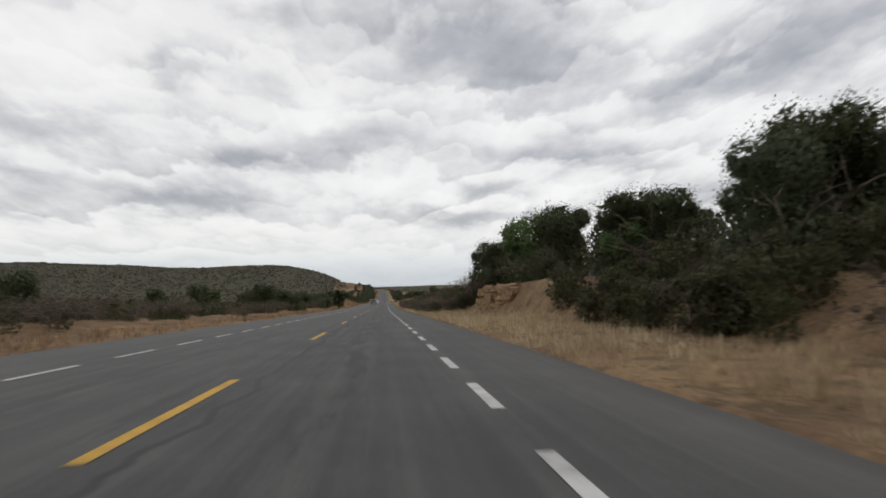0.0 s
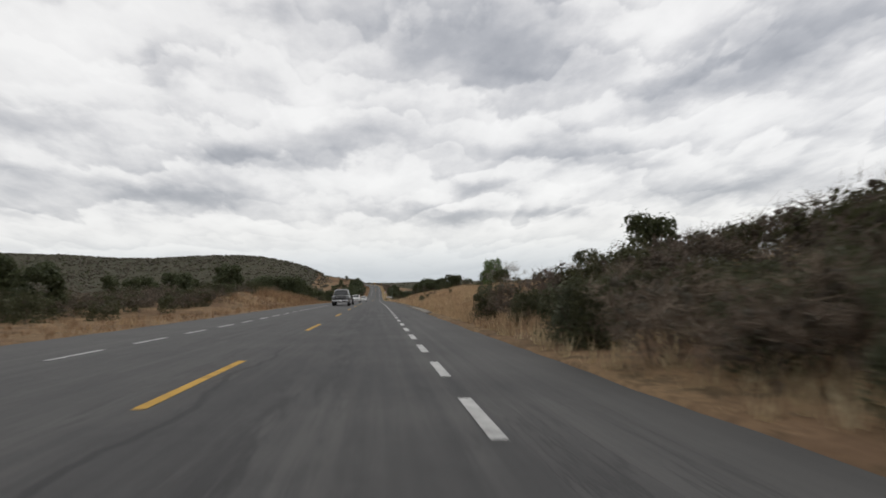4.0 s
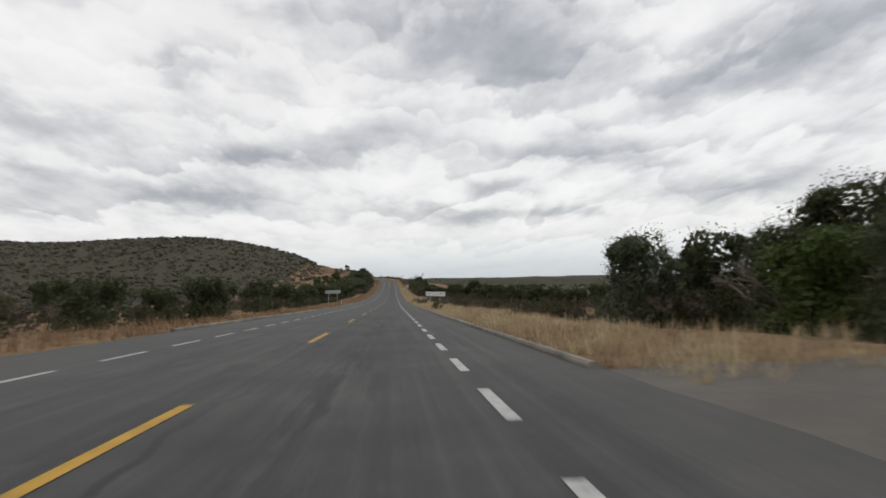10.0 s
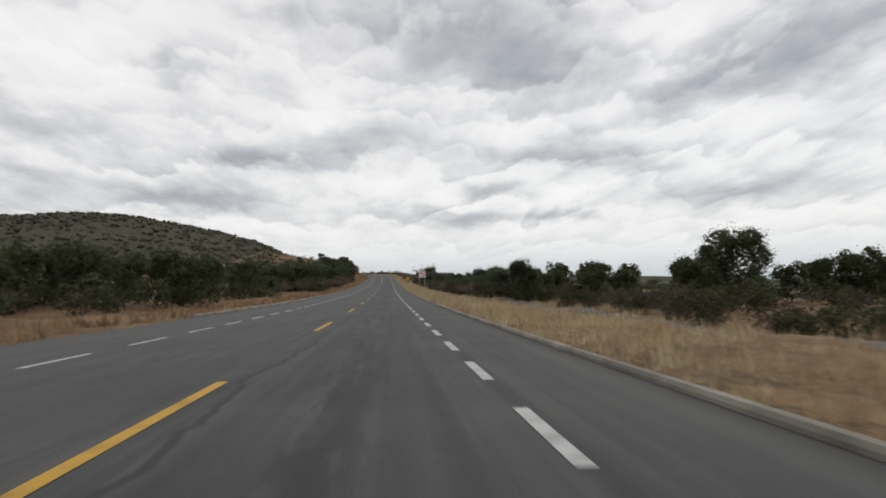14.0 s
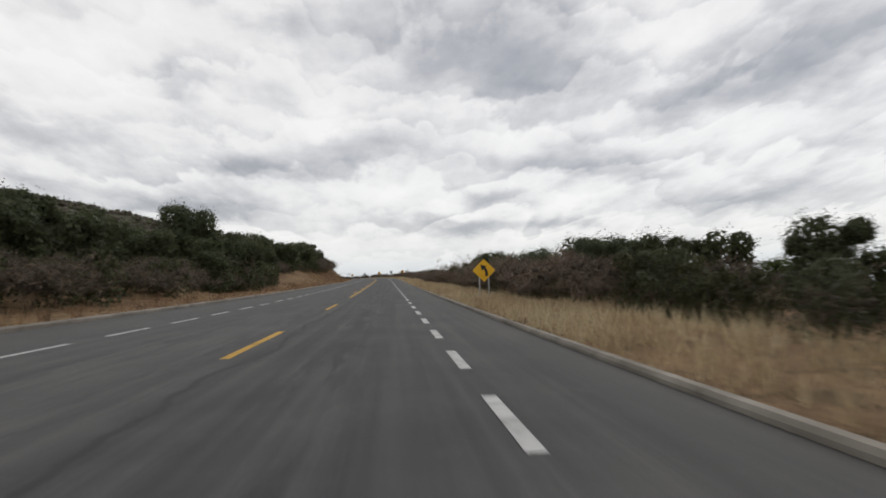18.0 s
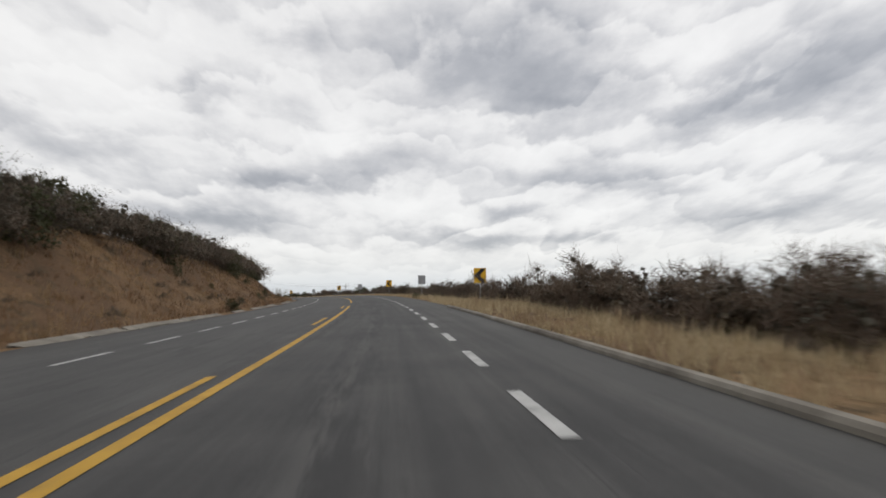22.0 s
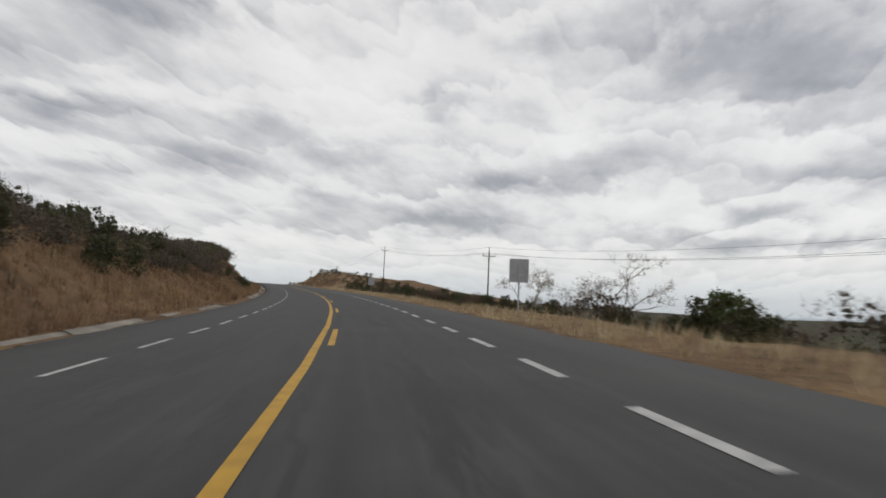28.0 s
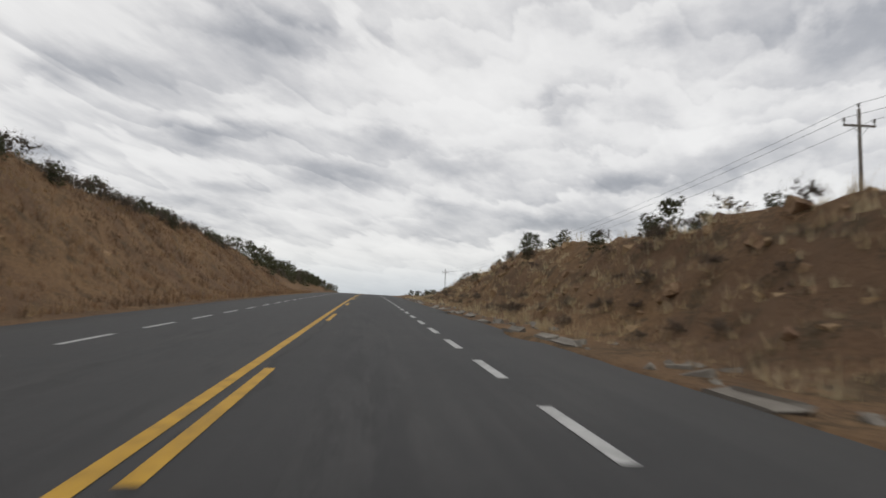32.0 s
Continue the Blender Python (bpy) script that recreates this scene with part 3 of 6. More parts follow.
def build_markings():
    LONG = 14.4
    right = tagged(new("edge_line_right"), "broken white line between lane and shoulder", "road marking", kind="structure")
    left = tagged(new("edge_line_left"), "broken white line along the oncoming lane", "road marking", kind="structure")
    mid = tagged(new("centre_line"), "yellow centre line, broken, then solid through the bend", "road marking", kind="structure")
    for anchors, lat, width, parent, ln in ((RHYTHM_R, 3.36, 0.15, right, 2.0), (RHYTHM_L, -3.42, 0.12, left, 2.2)):
        mids = rhythm(anchors)
        stripe("dash", [(s - ln / 2, s + ln / 2) for s in mids[:298]], lat, width, WHITE_PAINT, parent)
        V, F = [], []
        for s in mids[298:]:
            v, f = ribbon(s - ln / 2, s + ln / 2, lat, width)
            F += [tuple(i + len(V) for i in q) for q in f]
            V += v
        ob = new("far_dashes", mesh_of("far_dashes", V, F, WHITE_PAINT))
        ob.parent = parent
        ob["kind"] = "stuff"
    yellow = np.arange(8.578 - 4.7 - 4 * LONG, 900, LONG)
    stripe("dash", [(s, s + 4.7) for s in yellow if s < 736], 0.0, 0.14, YELLOW_PAINT, mid)
    stripe("passing_dash", [(s - 4.8, s) for s in (752.2, 768.0, 783.8, 799.6, 815.4, 831.2, 848.0, 864.8, 881.0, 897.2)], -0.30, 0.13, YELLOW_PAINT, mid)
    stripe("solid_line", [(738, 835)], 0.0, 0.15, YELLOW_PAINT, mid)
    stripe("solid_line", [(835, 897.2), (905.5, 1100), (1100, 1420)], 0.05, 0.15, YELLOW_PAINT, mid)
    stripe("passing_dash", [(s - 4.8, s) for s in (1108.0, 1124.0, 1140.7, 1157.5, 1175.0, 1190.6, 1206.5, 1222.4, 1238.6, 1255.0, 1271.0, 1287.0, 1303.0, 1319.0)], 0.33, 0.14, YELLOW_PAINT, mid)


build_ground()
build_road()
build_markings()


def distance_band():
    """The pale blue distance beyond the plain: a low glowing ring far outside the place, haze put into its colour."""
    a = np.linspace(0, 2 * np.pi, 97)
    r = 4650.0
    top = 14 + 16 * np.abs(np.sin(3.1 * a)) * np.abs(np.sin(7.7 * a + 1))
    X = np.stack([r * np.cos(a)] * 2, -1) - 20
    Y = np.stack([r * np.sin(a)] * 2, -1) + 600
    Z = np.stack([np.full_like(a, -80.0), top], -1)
    m = bpy.data.materials.new("blue_haze_glow")
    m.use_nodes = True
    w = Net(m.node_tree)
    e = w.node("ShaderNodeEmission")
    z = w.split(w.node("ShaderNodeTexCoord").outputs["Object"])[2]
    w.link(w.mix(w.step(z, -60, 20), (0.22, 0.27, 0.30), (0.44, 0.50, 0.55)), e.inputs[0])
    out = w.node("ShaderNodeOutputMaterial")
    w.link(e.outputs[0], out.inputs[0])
    tagged(sheet("backdrop_distance", X, Y, Z, m), "pale blue distance on the horizon, haze put into its glowing colour", "backdrop", kind="structure")


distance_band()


# ---- building plants ----
def mesh_from(name, verts, faces, mats, index=None, shade=False):
    """A mesh from arrays of triangles or quads."""
    verts, faces = np.asarray(verts, np.float32), np.asarray(faces, np.int32)
    me = bpy.data.meshes.new(name)
    me.vertices.add(len(verts))
    me.vertices.foreach_set("co", verts.ravel())
    n = faces.shape[1]
    me.loops.add(faces.size)
    me.loops.foreach_set("vertex_index", faces.ravel())
    me.polygons.add(len(faces))
    me.polygons.foreach_set("loop_start", np.arange(0, faces.size, n, dtype=np.int32))
    if shade:
        me.polygons.foreach_set("use_smooth", np.ones(len(faces), bool))
    for m in mats:
        me.materials.append(m)
    if index is not None:
        me.polygons.foreach_set("material_index", np.asarray(index, np.int32))
    me.update(calc_edges=True)
    return me


def tubes(segs, sides=4):
    """Tapered tubes along segments (p0, p1, r0, r1) as arrays."""
    p0, p1 = np.array([s[0] for s in segs]), np.array([s[1] for s in segs])
    r0, r1 = np.array([s[2] for s in segs]), np.array([s[3] for s in segs])
    d = p1 - p0
    d /= np.linalg.norm(d, axis=1)[:, None] + 1e-9
    ref = np.where(np.abs(d[:, 2:3]) > 0.9, np.array([[1.0, 0, 0]]), np.array([[0, 0, 1.0]]))
    u = np.cross(d, ref)
    u /= np.linalg.norm(u, axis=1)[:, None] + 1e-9
    v = np.cross(d, u)
    a = np.arange(sides) * 2 * np.pi / sides
    ring = u[:, None] * np.cos(a)[None, :, None] + v[:, None] * np.sin(a)[None, :, None]
    verts = np.concatenate([p0[:, None] + ring * r0[:, None, None], p1[:, None] + ring * r1[:, None, None]], 1)
    k = np.arange(sides)
    quad = np.stack([k, (k + 1) % sides, (k + 1) % sides + sides, k + sides], -1)
    faces = quad[None] + (np.arange(len(segs)) * 2 * sides)[:, None, None]
    return verts.reshape(-1, 3), faces.reshape(-1, 4)


def blades(points, length, width, rng, droop=0.0, up=0.0):
    """A small pointed leaf at each point, turned at random."""
    n = len(points)
    d = rng.normal(size=(n, 3))
    d[:, 2] = d[:, 2] * 0.7 + up
    d /= np.linalg.norm(d, axis=1)[:, None]
    w = np.cross(d, rng.normal(size=(n, 3)))
    w /= np.linalg.norm(w, axis=1)[:, None] + 1e-9
    L, W = length * rng.uniform(0.6, 1.4, (n, 1)), width * rng.uniform(0.6, 1.4, (n, 1))
    v = np.stack([points + w * W, points + d * L - np.array([0, 0, droop]) * L, points - w * W], 1)
    return v.reshape(-1, 3), np.arange(3 * n).reshape(n, 3)


def grow(rng, stems, first, levels, split, lean, shrink, radius, gravity=0.0):
    """Branch segments of a shrub or tree, and the points along its outer twigs."""
    segs, twigs = [], []

    def branch(p, d, ln, r, level):
        bend = d + rng.normal(scale=0.16, size=3)
        bend /= np.linalg.norm(bend)
        mid = p + bend * ln * 0.5
        bend = bend + rng.normal(scale=0.2, size=3) + np.array([0, 0, -gravity])
        bend /= np.linalg.norm(bend)
        end = mid + bend * ln * 0.5
        segs.append((p, mid, r, r * 0.82))
        segs.append((mid, end, r * 0.82, r * 0.62))
        if level >= levels - 2:
            twigs.extend([mid, end] if level < levels - 1 else [p + (mid - p) * 0.5, mid, (mid + end) / 2, end])
        if level < levels - 1:
            for _ in range(split + (rng.random() < 0.4)):
                nd = bend + rng.normal(scale=lean, size=3)
                nd[2] = abs(nd[2]) * 0.55 + 0.12
                nd /= np.linalg.norm(nd)
                branch(mid + (end - mid) * rng.uniform(0.3, 1.0), nd, ln * shrink * rng.uniform(0.75, 1.2), r * 0.58, level + 1)

    for i in range(stems):
        a = 2 * np.pi * (i + rng.uniform(0, 0.7)) / stems
        d = np.array([math.cos(a) * lean * 0.8, math.sin(a) * lean * 0.8, 1.0])
        d /= np.linalg.norm(d)
        branch(np.array([math.cos(a) * radius, math.sin(a) * radius, -0.1]), d, first * rng.uniform(0.8, 1.15), radius, 0)
    return segs, np.array(twigs)


BARK = material("grey_brown_bark", [(0.07, 0.055, 0.045), (0.14, 0.115, 0.09), (0.20, 0.17, 0.14)], 3.0, 0.95, 0.6, 25.0, per_object=0.15)
PALE_BARK = material("pale_bare_twigs", [(0.20, 0.18, 0.155), (0.32, 0.29, 0.26), (0.40, 0.37, 0.33)], 3.0, 0.95, 0.4, 25.0, per_object=0.12)
TWIG = material("dry_brown_twigs", [(0.10, 0.075, 0.055), (0.17, 0.13, 0.10), (0.22, 0.18, 0.14)], 3.0, 0.95, 0.4, 25.0, per_object=0.2)


def leaf_material(name, dark, light, gloss=0.5):
    m = bpy.data.materials.new(name)
    m.use_nodes = True
    w = Net(m.node_tree)
    g = w.node("ShaderNodeNewGeometry")
    rnd = g.outputs["Random Per Island"]
    obj = w.node("ShaderNodeObjectInfo").outputs["Random"]
    pos = w.node("ShaderNodeTexCoord").outputs["Object"]
    fine = w.noise(pos, 11.0, 3, 0.7)
    f = w.math("ADD", w.math("MULTIPLY", rnd, 0.40), w.math("MULTIPLY", w.noise(pos, 1.6, 3, 0.6), 0.30))
    f = w.math("ADD", f, w.step(fine, 0.38, 0.66, 0.0, 0.30))
    col = w.mix(f, dark, light)
    hue = w.node("ShaderNodeHueSaturation")
    w.link(w.math("MULTIPLY_ADD", obj, 0.035, 0.4825), hue.inputs["Hue"])
    w.link(w.math("MULTIPLY_ADD", obj, 0.75, 0.72), hue.inputs["Value"])
    w.link(w.math("MULTIPLY_ADD", obj, -0.3, 1.05), hue.inputs["Saturation"])
    w.link(col, hue.inputs["Color"])
    b = w.node("ShaderNodeBsdfPrincipled")
    w.link(hue.outputs[0], b.inputs["Base Color"])
    b.inputs["Roughness"].default_value = gloss
    b.inputs["Specular IOR Level"].default_value = 0.2
    w.link(w.bump(fine, 1.0, 0.12), b.inputs["Normal"])
    t = w.node("ShaderNodeBsdfTranslucent")
    w.link(hue.outputs[0], t.inputs["Color"])
    mx = w.node("ShaderNodeMixShader")
    mx.inputs[0].default_value = 0.32
    w.link(b.outputs[0], mx.inputs[1])
    w.link(t.outputs[0], mx.inputs[2])
    out = w.node("ShaderNodeOutputMaterial")
    w.link(mx.outputs[0], out.inputs[0])
    return m


LEAF_DARK = leaf_material("dark_thorn_foliage", (0.040, 0.049, 0.023), (0.110, 0.130, 0.058))
LEAF_MID = leaf_material("olive_scrub_foliage", (0.046, 0.050, 0.024), (0.125, 0.130, 0.062))
LEAF_GREY = leaf_material("grey_dry_foliage", (0.072, 0.062, 0.047), (0.170, 0.148, 0.112), 0.8)
LEAF_FRESH = leaf_material("fresh_green_foliage", (0.05, 0.085, 0.022), (0.13, 0.19, 0.055))
FROND = leaf_material("palm_frond", (0.040, 0.052, 0.022), (0.10, 0.125, 0.05))
STRAW = leaf_material("dry_straw_grass", (0.24, 0.145, 0.065), (0.48, 0.325, 0.165), 0.8)
STRAW_PALE = leaf_material("pale_straw_grass", (0.30, 0.21, 0.11), (0.56, 0.42, 0.24), 0.8)
STRAW_TAN = leaf_material("tan_dry_grass", (0.31, 0.185, 0.095), (0.56, 0.365, 0.195), 0.8)
STRAW_DARK = leaf_material("withered_brown_grass", (0.10, 0.058, 0.033), (0.21, 0.13, 0.075), 0.8)
STRAW_RED = leaf_material("rusty_dry_grass", (0.18, 0.095, 0.045), (0.36, 0.215, 0.11), 0.8)


def ball(times):
    """Unit sphere of triangles as arrays."""
    bm = bmesh.new()
    bmesh.ops.create_icosphere(bm, subdivisions=times, radius=1.0)
    v = np.array([q.co[:] for q in bm.verts])
    f = np.array([[q.index for q in g.verts] for g in bm.faces])
    bm.free()
    return v, f


TUFT = ball(1)


def masses(centres, radii, rng, flat=0.85):
    """Dense inner foliage: ragged tufts that close the gaps behind the outer leaves."""
    v, f = TUFT
    n = len(centres)
    wob = rng.uniform(0.45, 1.4, (n, len(v)))
    q = v[None] * wob[..., None] * radii[:, None, None] * np.array([1, 1, flat])
    a = rng.uniform(0, 6.28, n)
    c, s = np.cos(a)[:, None], np.sin(a)[:, None]
    q = np.stack([q[..., 0] * c - q[..., 1] * s, q[..., 0] * s + q[..., 1] * c, q[..., 2]], -1) + centres[:, None]
    return q.reshape(-1, 3), (f[None] + (np.arange(n) * len(v))[:, None, None]).reshape(-1, 3)


def plant_arrays(kind, seed):
    """Wood and leaf arrays of one plant about its base, at its usual height."""
    rng = np.random.default_rng(seed)
    stems, levels, split, lean, tall, radius = {
        "tree": (3, 4, 2, 0.62, 5.3, 0.12), "bush": (5, 3, 3, 0.62, 2.45, 0.035), "grey": (6, 4, 2, 0.50, 2.4, 0.022), "bare": (4, 5, 2, 0.45, 5.0, 0.065), "light": (5, 4, 2, 0.6, 2.7, 0.04)}[kind]
    segs, tw = grow(rng, stems, 1.0, levels, split, lean, 0.72, radius)
    k = tall / tw[:, 2].max() * 0.95
    segs = [(a * k, b * k, r0, r1) for a, b, r0, r1 in segs]
    tw = tw * k
    n, ln, wd, sp = {"tree": (9500, 0.080, 0.034, 0.24), "bush": (2300, 0.068, 0.029, 0.17), "grey": (900, 0.060, 0.020, 0.20), "bare": (420, 0.10, 0.03, 0.08), "light": (4200, 0.072, 0.031, 0.18)}[kind]
    thick = [s for s in segs if s[2] > 0.012]
    if kind in ("tree", "bush", "light"):
        # limbs stay inside the crown
        pull = np.array([0.62, 0.62, 0.80])
        thick = [(a * pull, b * pull, r0, r1) for a, b, r0, r1 in thick]
    wood = tubes(thick, 4 if kind in ("tree", "bare") else 3)
    if kind in ("tree", "bush", "light"):
        leaf, inner = crown(rng, tall, n, ln, wd, {"tree": 4400, "bush": 900, "light": 2400}[kind], {"tree": 0.115, "bush": 0.075, "light": 0.062}[kind])
        return wood, leaf, None, inner
    # bare twig ends as thin slivers
    e = tw[rng.integers(0, len(tw), 1150)]
    twig = blades(e + rng.normal(scale=0.05, size=e.shape), 0.45 if kind == "grey" else 0.5, 0.0115 if kind == "grey" else 0.010, rng, 0.0, 0.9)
    pts = tw[rng.integers(0, len(tw), n)] + np.clip(rng.normal(scale=sp, size=(n, 3)), -1.3 * sp, 1.3 * sp)
    pts = pts[pts[:, 2] > 0.05]
    inner = None
    if kind == "grey":
        # the tangle of twigs inside
        heart = tw.mean(0)
        cen = heart + (tw[rng.integers(0, len(tw), 46)] - heart) * rng.uniform(0.55, 0.8, (46, 1)) + rng.normal(scale=0.12, size=(46, 3))
        cen[:, 2] = np.maximum(cen[:, 2], 0.06)
        v, f = masses(cen, rng.uniform(0.06, 0.14, 46), rng)
        inner = v[f].reshape(-1, 3)
    return wood, blades(pts, ln, wd, rng, 0.3), twig, inner


def crown(rng, tall, n, ln, wd, plates, size):
    """Foliage in rounded lobes: a closed layer of leaf sprays within, single leaves standing out of it."""
    r = tall * 0.5
    k = 18
    a = rng.uniform(0, 6.28, k)
    q = np.sqrt(rng.random(k))
    cen = np.stack([q * np.cos(a) * r * 0.62, q * np.sin(a) * r * 0.62, rng.uniform(0.42, 0.84, k) * tall], -1)
    rad = rng.uniform(0.15, 0.40, k) * r * (1.15 - 0.35 * q)
    # low lobes that hang to the ground
    m = 6
    a = (np.arange(m) + rng.uniform(0, 0.8, m)) * 6.28 / m
    cen = np.concatenate([cen, np.stack([np.cos(a) * r * 0.5, np.sin(a) * r * 0.5, rng.uniform(0.14, 0.34, m) * tall], -1)])
    rad = np.concatenate([rad, rng.uniform(0.34, 0.46, m) * r])
    w1, w2 = rng.normal(size=(k + m, 3)) * 5, rng.normal(size=(k + m, 3)) * 9

    def shell(count, lo, hi, hole):
        i = rng.integers(0, k + m, count * 3)
        d = rng.normal(size=(count * 3, 3))
        d /= np.linalg.norm(d, axis=1)[:, None]
        bump = 1 + 0.14 * np.sin((d * w1[i]).sum(1)) + 0.10 * np.sin((d * w2[i]).sum(1))
        p = cen[i] + d * (rad[i] * bump * rng.uniform(lo, hi, len(i)))[:, None]
        gap = np.linalg.norm(p[:, None] - cen[None], axis=2) / rad[None]
        ok = (gap.min(1) > hole) & (p[:, 2] > 0.04)
        return p[ok][:count], d[ok][:count]

    pts, _ = shell(n, 0.84, 1.36, 0.74)
    leaf = blades(pts, ln, wd, rng, 0.3)
    p, d = shell(plates, 0.70, 0.90, 0.60)
    nrm = d + rng.normal(scale=0.55, size=d.shape)
    u = np.cross(nrm, rng.normal(size=d.shape))
    u /= np.linalg.norm(u, axis=1)[:, None] + 1e-9
    v = np.cross(nrm, u)
    v /= np.linalg.norm(v, axis=1)[:, None] + 1e-9
    s = size * rng.uniform(0.7, 1.5, (len(p), 1))
    tri = np.stack([p + u * s, p - u * s * 0.5 + v * s * 0.9, p - u * s * 0.5 - v * s * 0.9], 1)
    return leaf, tri.reshape(-1, 3)


LOOK = {
    "tree": (BARK, LEAF_DARK, "dark green thorn tree with a dense ragged crown", "tree"),
    "bush": (TWIG, LEAF_MID, "olive green thorn bush with small leaves", "bush"),
    "grey": (TWIG, LEAF_GREY, "grey-brown dry scrub with thin leafless twigs", "bush"),
    "bare": (PALE_BARK, LEAF_MID, "nearly leafless pale-barked tree with thin branches", "tree"),
    "light": (BARK, LEAF_FRESH, "fresh green leafy bush with a rounded crown", "bush"),
}
NAMES = {"tree": "thorn_tree", "bush": "thorn_bush", "grey": "dry_shrub", "bare": "bare_tree", "light": "leafy_bush"}
ARRAYS = {k: [plant_arrays(k, 11 * i + j) for j in range(4 if k != "light" else 2)] for i, k in enumerate(LOOK)}
PROTO = {}


def plant(kind, variant, m):
    """A plant thing with trunk and crown at the pose m."""
    key = (kind, variant)
    bark, leaf, label, cat = LOOK[kind]
    if key not in PROTO:
        wood, lv, tg, inner = ARRAYS[kind][variant]
        if inner is not None:
            lv = np.concatenate([lv[0], inner]), np.arange(len(lv[0]) + len(inner)).reshape(-1, 3)
        PROTO[key] = [mesh_from("trunk", *wood, [bark], shade=True), mesh_from("crown", *lv, [leaf])] + ([mesh_from("brush", *tg, [bark])] if tg else [])
    top = tagged(new(NAMES[kind]), label, cat, group="roadside " + ("trees" if cat == "tree" else "scrub"))
    top.matrix_world = m
    for nm, me in zip(("trunk", "crown", "brush"), PROTO[key]):
        p = new(nm, me)
        p.parent = top
        if nm != "trunk":
            p["kind"] = "stuff"
    return top


def upright(s, lat, turn, size, sink=0.05, high=1.0):
    x, y, z = ground_at(s, lat)
    return pose(x, y, z - sink, 0, 0, turn) @ Matrix.Diagonal((size, size, size * high, 1))


